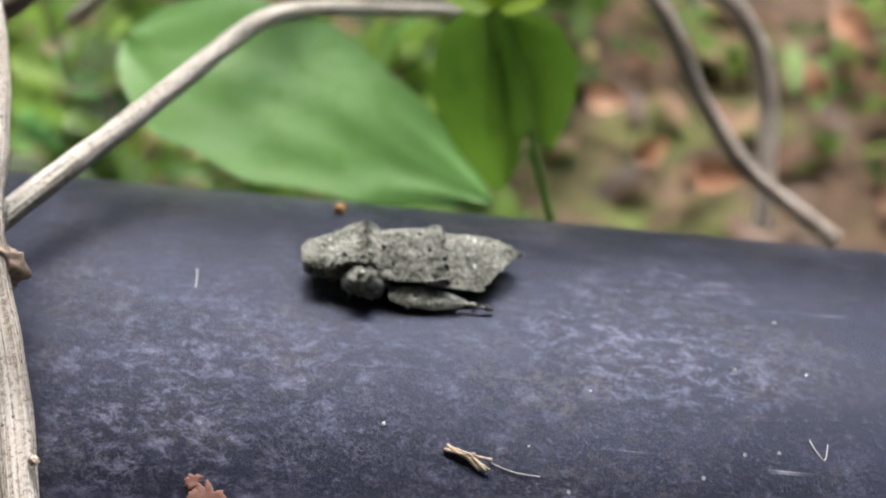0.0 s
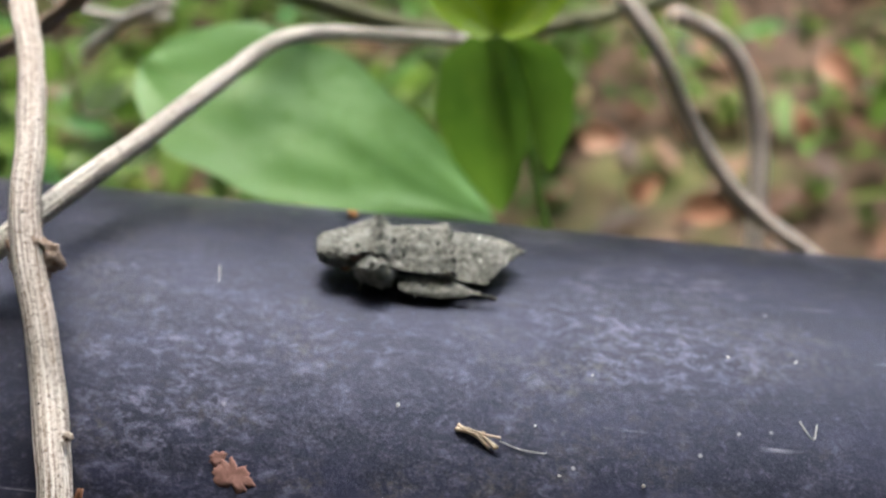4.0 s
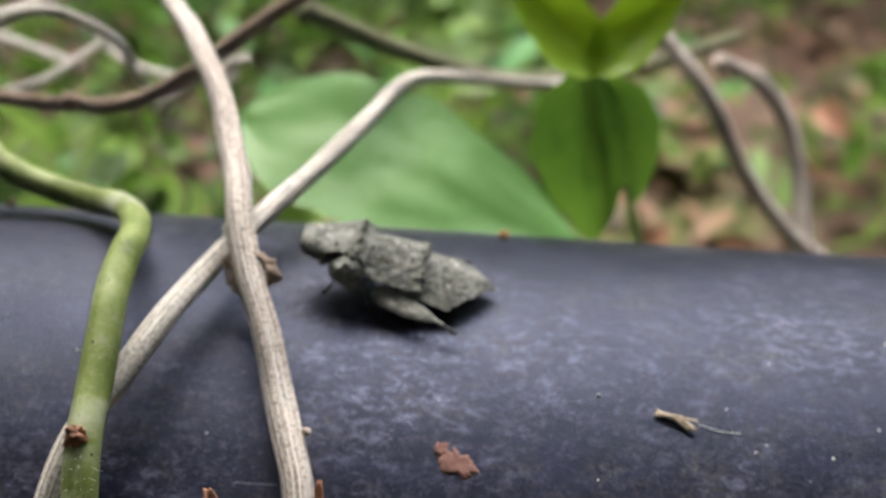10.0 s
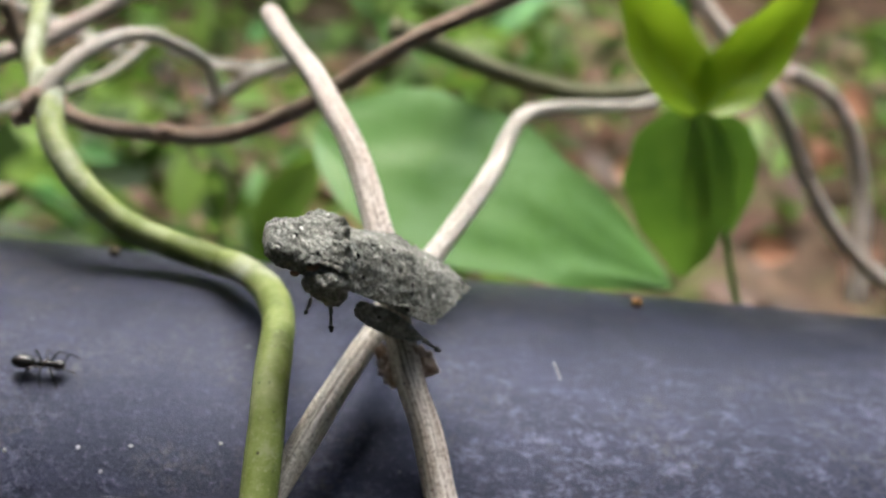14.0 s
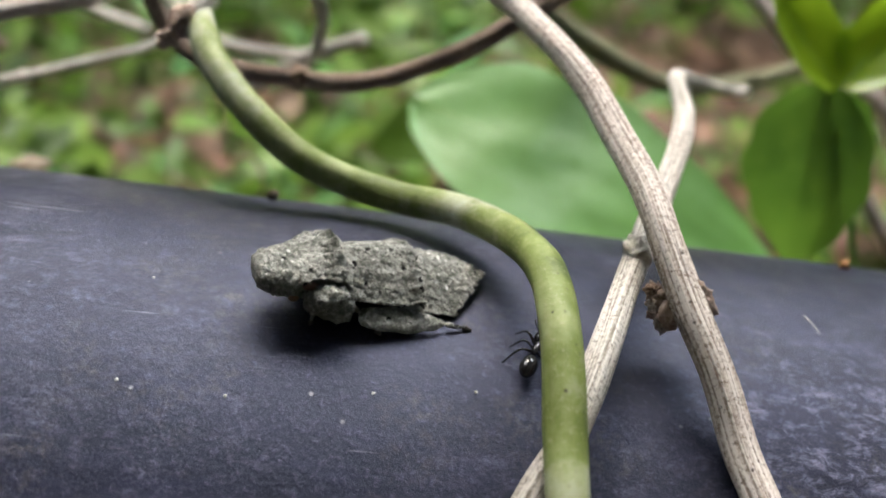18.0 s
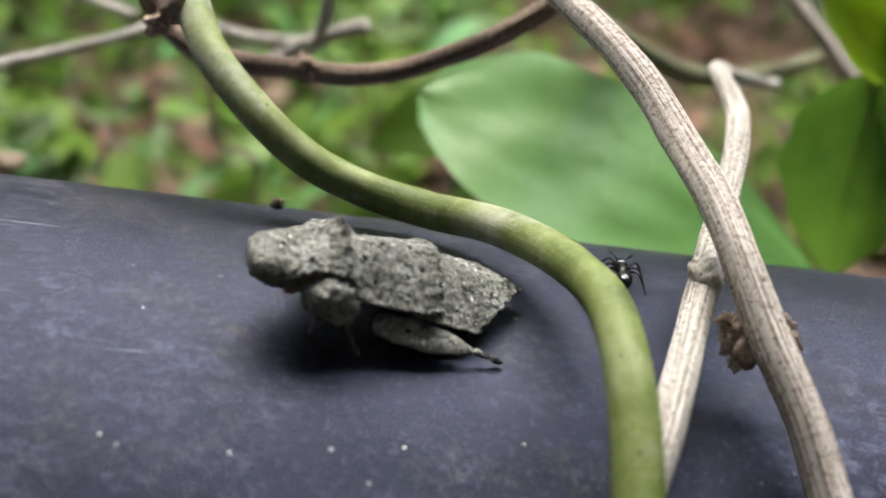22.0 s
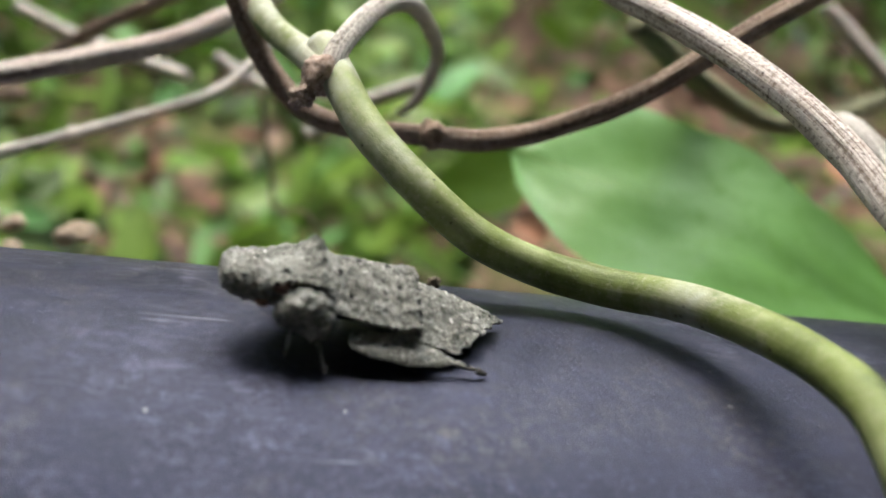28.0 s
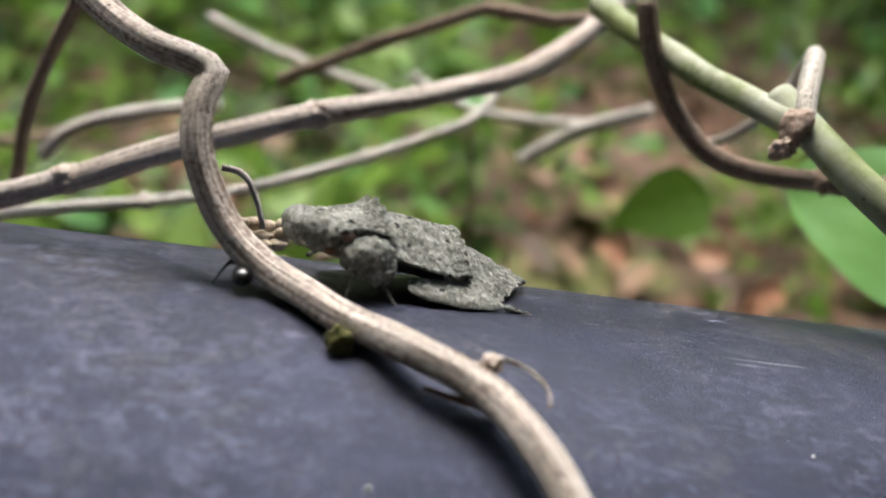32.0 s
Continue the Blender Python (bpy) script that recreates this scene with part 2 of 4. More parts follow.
GRIT = plain("grit", [(0.3, (0.4, 0.4, 0.36)), (0.7, (0.65, 0.65, 0.6))], 3000, 0.8)
ANTSKIN = plain("ant_skin", [(0.3, (0.006, 0.006, 0.007)), (0.7, (0.018, 0.016, 0.016))], 2000, 0.22, 0.0, 0.6)
MITE = plain("mite_skin", [(0.3, (0.55, 0.09, 0.03)), (0.7, (0.75, 0.18, 0.06))], 3000, 0.6)
SOIL = soil()
MOSSY = bark("mossy_bark", (0.05, 0.055, 0.025), (0.15, 0.16, 0.085), (0.28, 0.28, 0.17))
RIB = leaf_skin("leaf_rib", (0.2, 0.36, 0.08), (0.26, 0.42, 0.11), (0.3, 0.46, 0.14), 0.55, 0.6)
NODE = bark("node_bark", (0.17, 0.115, 0.085), (0.38, 0.29, 0.23), (0.56, 0.46, 0.39))


# ---- mesh helpers ----
def part(name, bm, material, parent=None, label="", smooth=True):
    me = bpy.data.meshes.new(name)
    bm.normal_update()
    bm.to_mesh(me)
    bm.free()
    me.materials.append(material)
    if smooth:
        for p in me.polygons:
            p.use_smooth = True
    ob = new(name, me)
    ob.parent = parent
    if label:
        ob["label"] = label
    return ob


def base(name, m, label, category, group="", kind=""):
    ob = new(name)
    ob.empty_display_size = 0.002
    ob.matrix_world = m
    return tagged(ob, label, category, group, kind)


def spline(points, step):
    """Points along a smooth curve through the control points, about step apart."""
    p = [Vector(q) for q in points]
    p = [p[0] * 2 - p[1]] + p + [p[-1] * 2 - p[-2]]
    out = []
    for a, b, c, d in zip(p, p[1:], p[2:], p[3:]):
        n = max(2, int((c - b).length / step))
        for k in range(n):
            t = k / n
            out.append(0.5 * (2 * b + (c - a) * t + (2 * a - 5 * b + 4 * c - d) * t * t + (3 * b - a - 3 * c + d) * t ** 3))
    out.append(p[-2])
    return out


def tube(line, radius, around=14, ridges=0.0, seed=0.0, rough=0.06, caps=True):
    """A tube along a line; radius is a number or a function of the way along, 0 to 1."""
    bm = bmesh.new()
    uv = bm.loops.layers.uv.new("UVMap")
    rings, up, run = [], Vector((0.13, 0.31, 0.94)), 0.0
    runs = []
    for i, c in enumerate(line):
        d = (line[min(i + 1, len(line) - 1)] - line[max(i - 1, 0)]).normalized()
        up = (up - d * up.dot(d)).normalized()
        side = d.cross(up)
        if i:
            run += (c - line[i - 1]).length
        r0 = radius(i / (len(line) - 1)) if callable(radius) else radius
        ring = []
        for k in range(around):
            a = 2 * math.pi * k / around
            r = r0 * (1 + ridges * math.sin(a * 5 + seed + run * 60) + rough * noise.noise(Vector((math.cos(a) * 1.3, math.sin(a) * 1.3, run * 260 + seed))))
            ring.append(bm.verts.new(c + (up * math.cos(a) + side * math.sin(a)) * r))
        rings.append(ring)
        runs.append(run / max(r0, 1e-6) / 6.3)
    for i, (a, b) in enumerate(zip(rings, rings[1:])):
        for k in range(around):
            j = (k + 1) % around
            f = bm.faces.new((a[k], a[j], b[j], b[k]))
            for loop, (u, v) in zip(f.loops, ((k, i), (k + 1, i), (k + 1, i + 1), (k, i + 1))):
                loop[uv].uv = (u / around, runs[v] * 0.35)
    if caps:
        bm.faces.new(rings[0][::-1])
        bm.faces.new(rings[-1])
    return bm


def blob(bm, c, size, rough=0.15, seed=0.0, rot=None, freq=1.6, sub=2):
    """Adds a lumpy ball to a bmesh."""
    made = bmesh.ops.create_icosphere(bm, subdivisions=sub, radius=1.0)["verts"]
    m = (rot or Matrix()).to_4x4()
    for v in made:
        k = 1 + rough * noise.noise(v.co * freq + Vector((seed, seed * 0.7, 3.1)))
        if sub > 3:
            k += rough * (0.45 * noise.noise(v.co * freq * 2.9 + Vector((seed, 0, 0))) + 0.3 * noise.noise(v.co * freq * 7.0 + Vector((0, seed, 0))))
        v.co = Vector(c) + (m @ Vector((v.co.x * size[0] * k, v.co.y * size[1] * k, v.co.z * size[2] * k)))


def lump(name, c, size, material, parent, rough=0.15, seed=0.0, rot=None, label="", sub=2):
    bm = bmesh.new()
    blob(bm, c, size, rough, seed, rot, sub=sub)
    return part(name, bm, material, parent, label)


def sheet(name, fn, nu, nv, thick, material, parent, label=""):
    """A solid plate from fn(u, v) with u, v from 0 to 1, given a thickness."""
    bm = bmesh.new()
    uv = bm.loops.layers.uv.new("UVMap")
    top = [[Vector(fn(i / nu, j / nv)) for j in range(nv + 1)] for i in range(nu + 1)]
    nrm = [[(top[min(i + 1, nu)][j] - top[max(i - 1, 0)][j]).cross(top[i][min(j + 1, nv)] - top[i][max(j - 1, 0)]) for j in range(nv + 1)] for i in range(nu + 1)]
    a = [[bm.verts.new(p) for p in row] for row in top]
    if not thick:
        for i in range(nu):
            for j in range(nv):
                f = bm.faces.new((a[i][j], a[i + 1][j], a[i + 1][j + 1], a[i][j + 1]))
                for loop, t in zip(f.loops, ((i, j), (i + 1, j), (i + 1, j + 1), (i, j + 1))):
                    loop[uv].uv = (t[0] / nu, t[1] / nv)
        return part(name, bm, material, parent, label)
    b = [[bm.verts.new(p - (q.normalized() if q.length > 1e-12 else Vector((0, 0, 1))) * thick) for p, q in zip(r, s)] for r, s in zip(top, nrm)]
    for i in range(nu):
        for j in range(nv):
            for g, flip in ((a, False), (b, True)):
                vs = [g[i][j], g[i + 1][j], g[i + 1][j + 1], g[i][j + 1]]
                ts = [(i / nu, j / nv), ((i + 1) / nu, j / nv), ((i + 1) / nu, (j + 1) / nv), (i / nu, (j + 1) / nv)]
                if flip:
                    vs, ts = vs[::-1], ts[::-1]
                f = bm.faces.new(vs)
                for loop, t in zip(f.loops, ts):
                    loop[uv].uv = t
    edge = [(i, 0) for i in range(nu)] + [(nu, j) for j in range(nv)] + [(i, nv) for i in range(nu, 0, -1)] + [(0, j) for j in range(nv, 0, -1)]
    for (i, j), (k, l) in zip(edge, edge[1:] + edge[:1]):
        bm.faces.new((a[i][j], b[i][j], b[k][l], a[k][l]))
    bmesh.ops.recalc_face_normals(bm, faces=bm.faces)
    return part(name, bm, material, parent, label)


# ---- structure ----
PIPE_R = 0.030


def polar(x, deg, r=30.0):
    """A place on the pipe: x along it, degrees from its top towards the viewer, r from the axis."""
    a = radians(deg)
    return mm(x, -r * math.sin(a), r * math.cos(a))


def on_pipe(x, deg, turn=0.0, lift=0.0):
    """The pose of a thing that stands on the pipe: its z points away from the axis."""
    a = radians(deg)
    return Matrix.Translation(polar(x, deg, 30.0 + lift)) @ Matrix.Rotation(a, 4, "X") @ Matrix.Rotation(radians(turn), 4, "Z")


def make_pipe():
    bm = bmesh.new()
    xs = [-1500, -600, -300] + list(range(-160, 121, 4)) + [300, 600, 1500]
    rings = []
    for x in xs:
        ring = []
        for k in range(128):
            a = 360 * k / 128
            wob = 0.12 * noise.noise(Vector((x * 0.02, math.sin(radians(a)) * 1.5, math.cos(radians(a)) * 1.5)))
            ring.append(bm.verts.new(polar(x, a, 30.0 + wob)))
        rings.append(ring)
    for p, q in zip(rings, rings[1:]):
        for k in range(128):
            j = (k + 1) % 128
            bm.faces.new((p[k], p[j], q[j], q[k]))
    bm.faces.new(rings[0][::-1])
    bm.faces.new(rings[-1])
    bmesh.ops.recalc_face_normals(bm, faces=bm.faces)
    ob = part("pipe", bm, PAINT)
    return tagged(ob, "dark grey-blue painted steel pipe, scuffed and dusty", "pipe", kind="structure")


def make_ground():
    bm = bmesh.new()
    edges = [-60, -20, -6, -3] + [-1.5 + 0.06 * k for k in range(51)] + [3, 6, 20, 60]
    grid = []
    for x in edges:
        row = []
        for y in edges:
            z = 0.0
            if abs(x) < 2 and abs(y) < 2:
                z = 0.03 * noise.noise(Vector((x * 4, y * 4, 0.3))) + 0.012 * noise.noise(Vector((x * 14, y * 14, 2.0)))
            row.append(bm.verts.new((x, y, z)))
        grid.append(row)
    for i in range(len(edges) - 1):
        for j in range(len(edges) - 1):
            bm.faces.new((grid[i][j], grid[i + 1][j], grid[i + 1][j + 1], grid[i][j + 1]))
    ob = part("ground", bm, SOIL)
    return tagged(ob, "mossy brown forest floor with leaf litter", "ground", kind="structure")


make_pipe()
make_ground()


# ---- undergrowth ----
def leaf_cards(name, count, region, size, material, label, category, seed, tilt=55):
    """Many small folded leaves as one object."""
    rnd = random.Random(seed)
    verts, faces = [], []
    for _ in range(count):
        c = region(rnd)
        s = rnd.uniform(*size)
        m = Euler((radians(rnd.uniform(-tilt, tilt)), radians(rnd.uniform(-tilt, tilt)), rnd.uniform(0, 6.28))).to_matrix()
        w = s * rnd.uniform(0.3, 0.5)
        shape = [(-s, 0, 0), (-0.5 * s, 0.8 * w, 0.12 * s), (0.1 * s, w, 0.16 * s), (0.65 * s, 0.6 * w, 0.08 * s), (s, 0, -0.1 * s),
                 (0.65 * s, -0.6 * w, 0.08 * s), (0.1 * s, -w, 0.16 * s), (-0.5 * s, -0.8 * w, 0.12 * s), (0.1 * s, 0, 0), (-0.5 * s, 0, 0), (0.65 * s, 0, -0.03 * s)]
        k = len(verts)
        verts += [tuple(Vector(c) + m @ Vector(p)) for p in shape]
        faces += [tuple(k + i for i in f) for f in ((0, 9, 1), (9, 8, 2, 1), (8, 10, 3, 2), (10, 4, 3), (0, 7, 9), (9, 7, 6, 8), (8, 6, 5, 10), (10, 5, 4))]
    me = bpy.data.meshes.new(name)
    me.from_pydata(verts, [], faces)
    me.materials.append(material)
    for p in me.polygons:
        p.use_smooth = True
    return tagged(new(name, me), label, category, kind="stuff")


def low_growth(rnd):
    while True:
        x, y = rnd.uniform(-1.0, 1.1), rnd.uniform(0.14, 1.7)
        d = noise.noise(Vector((x * 5.5, y * 5.5, 7.7))) + (0.3 if x < 0.12 * y else -0.38)
        if d > rnd.uniform(-0.35, 0.4):
            return (x, y, rnd.uniform(0.0, 0.085) * (1.2 + d))


def litter(rnd):
    x, y = rnd.uniform(-1.0, 1.3), rnd.uniform(0.1, 1.8)
    return (x, y, rnd.uniform(0.0, 0.03))


def tall_growth(rnd):
    x = rnd.uniform(-1.6, 1.6)
    y = rnd.uniform(1.1, 2.6)
    return (x, y, rnd.uniform(0.0, 0.75))


# Ring of leaves out of view, added to darken light and reflections from the sides.
def around_us(rnd):
    a, r = rnd.uniform(0, 6.283), rnd.uniform(2.2, 4.5)
    return (r * math.sin(a), r * math.cos(a), 0.3 + 3.2 * rnd.random() ** 1.3)


# Unseen leaf cover, added to keep sky light off the pipe's near side.
def over_head(rnd):
    z = rnd.uniform(0.9, 3.0)
    return (rnd.uniform(-3, 3), 0.28 * z - 0.1 - 3.1 * rnd.random() ** 1.4, z)


# Dark opaque leaf of the two unseen light blockers added below.
BLOCKLEAF = scatter_leaf("light_block_leaf", [(0.0, (0.02, 0.035, 0.012)), (0.5, (0.04, 0.065, 0.02)), (1.0, (0.07, 0.1, 0.035))], 0.8, 0.0)
MOSS = scatter_leaf("undergrowth_leaf", [(0.0, (0.025, 0.05, 0.008)), (0.3, (0.075, 0.15, 0.018)), (0.6, (0.15, 0.26, 0.035)), (0.85, (0.21, 0.33, 0.07)), (1.0, (0.16, 0.4, 0.14))])
FALLEN = scatter_leaf("fallen_leaf", [(0.0, (0.05, 0.03, 0.018)), (0.35, (0.14, 0.075, 0.045)), (0.65, (0.27, 0.14, 0.09)), (0.88, (0.34, 0.2, 0.13)), (1.0, (0.26, 0.21, 0.13))])
leaf_cards("undergrowth", 9500, low_growth, (0.007, 0.024), MOSS, "low mossy green undergrowth leaves", "undergrowth", 4)
leaf_cards("light_block_ring", 7500, around_us, (0.12, 0.3), BLOCKLEAF, "unseen ring of dark green leaves added all round to block side light", "forest", 21, 80)
leaf_cards("overhead_light_block", 5600, over_head, (0.07, 0.18), BLOCKLEAF, "unseen leaf cover added overhead to block light on the camera side", "canopy", 33, 60)
leaf_cards("leaf_litter", 3600, litter, (0.01, 0.03), FALLEN, "fallen brown and pinkish dry leaves on soil", "leaf litter", 9, 25)
leaf_cards("shrub_foliage", 4200, tall_growth, (0.02, 0.05), MOSS, "dense green shrub foliage farther back", "shrub", 12, 70)


# ---- vines ----
def clear(points, radius):
    """Keeps a vine's line outside the pipe."""
    out = []
    for p in points:
        q = Vector(p)
        r = math.hypot(q.y, q.z)
        if r < 30.0 + radius * 0.93:
            k = (30.0 + radius * 0.93) / r
            q.y, q.z = q.y * k, q.z * k
        out.append(q)
    return out


def vine(name, points, radius, material, label, parent=None, ridges=0.03, seed=0.0, taper=1.0, rough=0.1, around=16):
    line = [mm(*q) for q in clear(spline([Vector(p) for p in points], 0.6), radius)]

    def width(u):
        return radius * 0.001 * (1 + (taper - 1) * u)

    ob = part(name, tube(line, width, around, ridges, seed, rough), material, parent)
    if parent is None:
        tagged(ob, label, "vine")
    elif label:
        ob["label"] = label
    return ob


def knot(name, c, size, material, parent, seed, label="", rough=0.5):
    """A gnarled swelling: a ball pushed in and out at three scales."""
    bm = bmesh.new()
    mid = mm(*c)
    for v in bmesh.ops.create_icosphere(bm, subdivisions=4, radius=1.0)["verts"]:
        d = v.co.copy()
        o = Vector((seed, seed * 1.7, 0))
        k = 1 + rough * (0.9 * noise.noise(d * 1.4 + o) + 0.55 * noise.noise(d * 3.2 + o) + 0.35 * noise.noise(d * 7.0 + o))
        v.co = mid + Vector((d.x * size[0] * k, d.y * size[1] * k, d.z * size[2] * k)) * 0.001
    return part(name, bm, material, parent, label)


dead_vine = base("dead_vine", Matrix(), "pale dead straw-coloured vine stem crossing the pipe", "vine")
vine("stem", [(-35.2, 27.9, 45), (-32.7, 21.7, 44.8), (-29.5, 15.9, 44), (-27.1, 10.9, 43), (-24.8, 6.3, 41.4), (-23.1, 1.9, 39.4), (-21.7, -2.2, 37.7), (-20.8, -5.8, 35.7), (-19.6, -8.8, 33.3), (-18.0, -11.6, 30.7), (-16.6, -14.6, 27.5), (-15.4, -17.5, 25.5), (-14.4, -20.1, 23.5), (-14.1, -22.8, 21), (-14.3, -25.8, 17.6), (-14.5, -28.7, 12.4), (-14.6, -30.7, 4.9)], 0.95, DEAD, "", dead_vine, 0.045, 1.0, 1.18)
knot("gnarled_node", (-19.6, -7.6, 33.0), (1.5, 1.05, 1.6), NODE, dead_vine, 3, "crumbly brown gnarled node", 0.6)
for k, (dx, dy, dz, s) in enumerate(((-0.95, 0.1, -0.2, 0.42), (-0.8, 0.5, 0.55, 0.36), (-0.55, -0.5, -0.9, 0.4), (-1.25, 0.3, 0.3, 0.26), (-0.2, -0.2, -1.45, 0.34), (-1.1, -0.2, -0.7, 0.27), (0.2, -0.6, -1.1, 0.3))):
    knot("frayed_bit", (-20.2 + dx, -7.4 + dy, 32.6 + dz), (s, s * 0.8, s * 1.1), NODE if k % 2 else OLD, dead_vine, 60 + k, "", 0.9)
knot("gnarled_scar", (-21.4, -7.0, 33.2), (0.4, 0.4, 0.55), BROWN, dead_vine, 13, "", 0.9)
knot("thorn", (-14.2, -17.6, 26.4), (0.3, 0.3, 0.3), OLD, dead_vine, 8)

frayed = base("frayed_twig", Matrix(), "frayed cream and reddish dry twig ends beside the vine", "twig")
vine("stem", [(-32.3, -20.9, 19.8), (-33.7, -21.5, 19), (-35.5, -22.1, 18.2), (-37.7, -22.8, 17.3), (-40.3, -23.6, 16.3)], 0.3, DRYLEAF, "reddish bare twig", frayed, 0.03, 31.0)
vine("stem", [(-39.9, -23.2, 17.4), (-37.4, -24, 16.1), (-35, -24.4, 15.4), (-32.5, -25, 14.4)], 0.75, ASH, "", frayed, 0.05, 32.0)
vine("stem", [(-36.5, -20.9, 19.2), (-37.7, -21, 19.3), (-39.9, -20.8, 19.5)], 0.25, DRYLEAF, "", frayed, 0.03, 33.0)
for k, (dx, dz) in enumerate(((0.3, 0.9), (-0.5, 1.0), (0.7, 0.7))):
    a, b = [Vector(p) for p in [(-30.6, -21.1, 20.5), (-31.2, -22.8, 18.4), (-31.8, -24.5, 15.7)]][::2]
    sheet("bark_strip", lambda u, v: mm(*(a.lerp(b, u) + Vector((dx + (v - 0.5) * 0.7 + 0.9 * dx * u * u, -0.5 * dz - 0.8 * u * u, 0.6 * dz)))), 10, 3, 0.00008, ASH, frayed)

pale_twig = base("pale_twig", Matrix(), "pale dry twig running under the dead vine", "twig")
vine("stem", [(-32.4, -29.5, -9.9), (-32, -31.6, -1.3), (-31.6, -30.3, 7.3), (-31.2, -27.5, 14), (-31, -24.6, 18.5), (-30.6, -21.9, 22.3), (-29.8, -19.6, 25.1), (-28.7, -18, 26.9), (-27.4, -16.6, 28.4), (-26.2, -14.4, 29.9), (-24.7, -10.9, 31.4), (-22.7, -5.9, 32.8), (-20.1, 0.3, 34), (-17.1, 7.4, 35.1), (-13.8, 16.4, 36.4), (-11.3, 27.7, 36.3), (-8.6, 35.7, 34.7), (-3, 45.2, 31.8), (5.2, 56.3, 28.2), (10.2, 63.8, 26.3)], 1.0, PALE, "", pale_twig, 0.04, 2.0, 0.72)
knot("node", (-21.7, -3.4, 33.9), (0.95, 1.15, 1.05), PALE, pale_twig, 23, "", 0.35)
vine("branch", [(17.6, 95.3, 34.8), (25, 89.4, 28.4), (33.3, 83.6, 20.2), (41.1, 81.5, 8), (50, 78.3, -1.6), (64, 76, -10.4)], 1.3, OLD, "", pale_twig, 0.03, 3.0)
vine("branch", [(36, 90, 23.1), (40.4, 92.3, 21.3), (44.2, 92.2, 19.4), (49.1, 92, 13.9), (52.4, 88.8, 5.7), (53.2, 83.8, -2.4), (53.6, 78.7, -10.9)], 1.5, OLD, "", pale_twig, 0.03, 4.0)

green_vine = base("green_vine", Matrix(), "smooth olive-green living vine bent over the pipe", "vine")
vine("stem", [(-53.5, 20.6, 39.8), (-50.9, 13.5, 37.4), (-47.4, 9.6, 35.1), (-43.7, 7.9, 32.9), (-39.7, 7.3, 31.6), (-36.2, 5.9, 31.5), (-33.2, 3.3, 32.4), (-30.6, -0.3, 33.2), (-29, -4.8, 34), (-28.4, -9.1, 34.4), (-28.2, -12.6, 33.6), (-28, -15.5, 31.8), (-27.9, -18.3, 29.5), (-27.8, -21.3, 27.4), (-27.4, -24.5, 23.8), (-26.9, -27.3, 19.6), (-26.5, -30.1, 14.4), (-26.1, -32.4, 7.8), (-25.7, -33.4, -0.6), (-25.3, -30.9, -9.2)], 1.16, GREEN, "", green_vine, 0.015, 5.0, rough=0.05)
vine("upper_stem", [(-53.1, 18, 38.8), (-54.9, 21.6, 39), (-56.9, 25.7, 39.2), (-58.3, 30, 39.6), (-59.8, 35.1, 39.9), (-61.2, 40.8, 40.4)], 1.0, GREEN, "", green_vine, 0.02, 6.0)
knot("node", (-53.6, 16.8, 38.9), (1.1, 1.05, 1.25), NODE, green_vine, 5, "swollen pale brown node", 0.3)
knot("bud_scar", (-54.5, 15.9, 37.6), (0.7, 0.65, 0.75), NODE, green_vine, 6, "brown bud scar", 0.6)
vine("curled_shoot", [(-53.0, 17.2, 39.2), (-52.3, 19.2, 40.5), (-50.2, 23.6, 41.9), (-47.7, 28.5, 41.6), (-45.3, 33.8, 38.8), (-43.8, 38.9, 35.1), (-44.2, 44.3, 30.1), (-45.1, 50.8, 26.4)], 0.78, PALE, "curled tan side shoot", green_vine, 0.03, 7.0, 0.6)
knot("brown_scar", (-27.9, -21.9, 28.1), (0.75, 0.55, 1.0), DRYLEAF, green_vine, 7)

rh = random.Random(17)
bm = bmesh.new()
gline = clear(spline([Vector(p) for p in [(-53.5, 20.6, 39.8), (-50.9, 13.5, 37.4), (-47.4, 9.6, 35.1), (-43.7, 7.9, 32.9), (-39.7, 7.3, 31.6), (-36.2, 5.9, 31.5), (-33.2, 3.3, 32.4), (-30.6, -0.3, 33.2), (-29, -4.8, 34), (-28.4, -9.1, 34.4), (-28.2, -12.6, 33.6), (-28, -15.5, 31.8), (-27.9, -18.3, 29.5), (-27.8, -21.3, 27.4), (-27.4, -24.5, 23.8), (-26.9, -27.3, 19.6), (-26.5, -30.1, 14.4), (-26.1, -32.4, 7.8), (-25.7, -33.4, -0.6), (-25.3, -30.9, -9.2)]], 0.6), 1.1)
for k in range(340):
    i = rh.randrange(len(gline) * 6 // 10, len(gline) - 2)
    d = (gline[i + 1] - gline[i]).normalized()
    o = Vector((rh.gauss(0, 1), rh.gauss(0, 1), rh.gauss(0, 1)))
    o = (o - d * o.dot(d)).normalized()
    a = mm(*(gline[i] + o * 1.05))
    t = mm(*(gline[i] + o * (1.1 + rh.uniform(0.25, 0.6)) + d * rh.uniform(-0.25, 0.25)))
    s = d * 0.00005
    e = o.cross(d) * 0.00005
    q = [bm.verts.new(v) for v in (a + s, a - s * 0.5 + e, a - s * 0.5 - e, t)]
    for f in ((0, 1, 3), (1, 2, 3), (2, 0, 3)):
        bm.faces.new([q[z] for z in f])
part("hairs", bm, GRIT, green_vine, "fine pale hairs")["kind"] = "stuff"

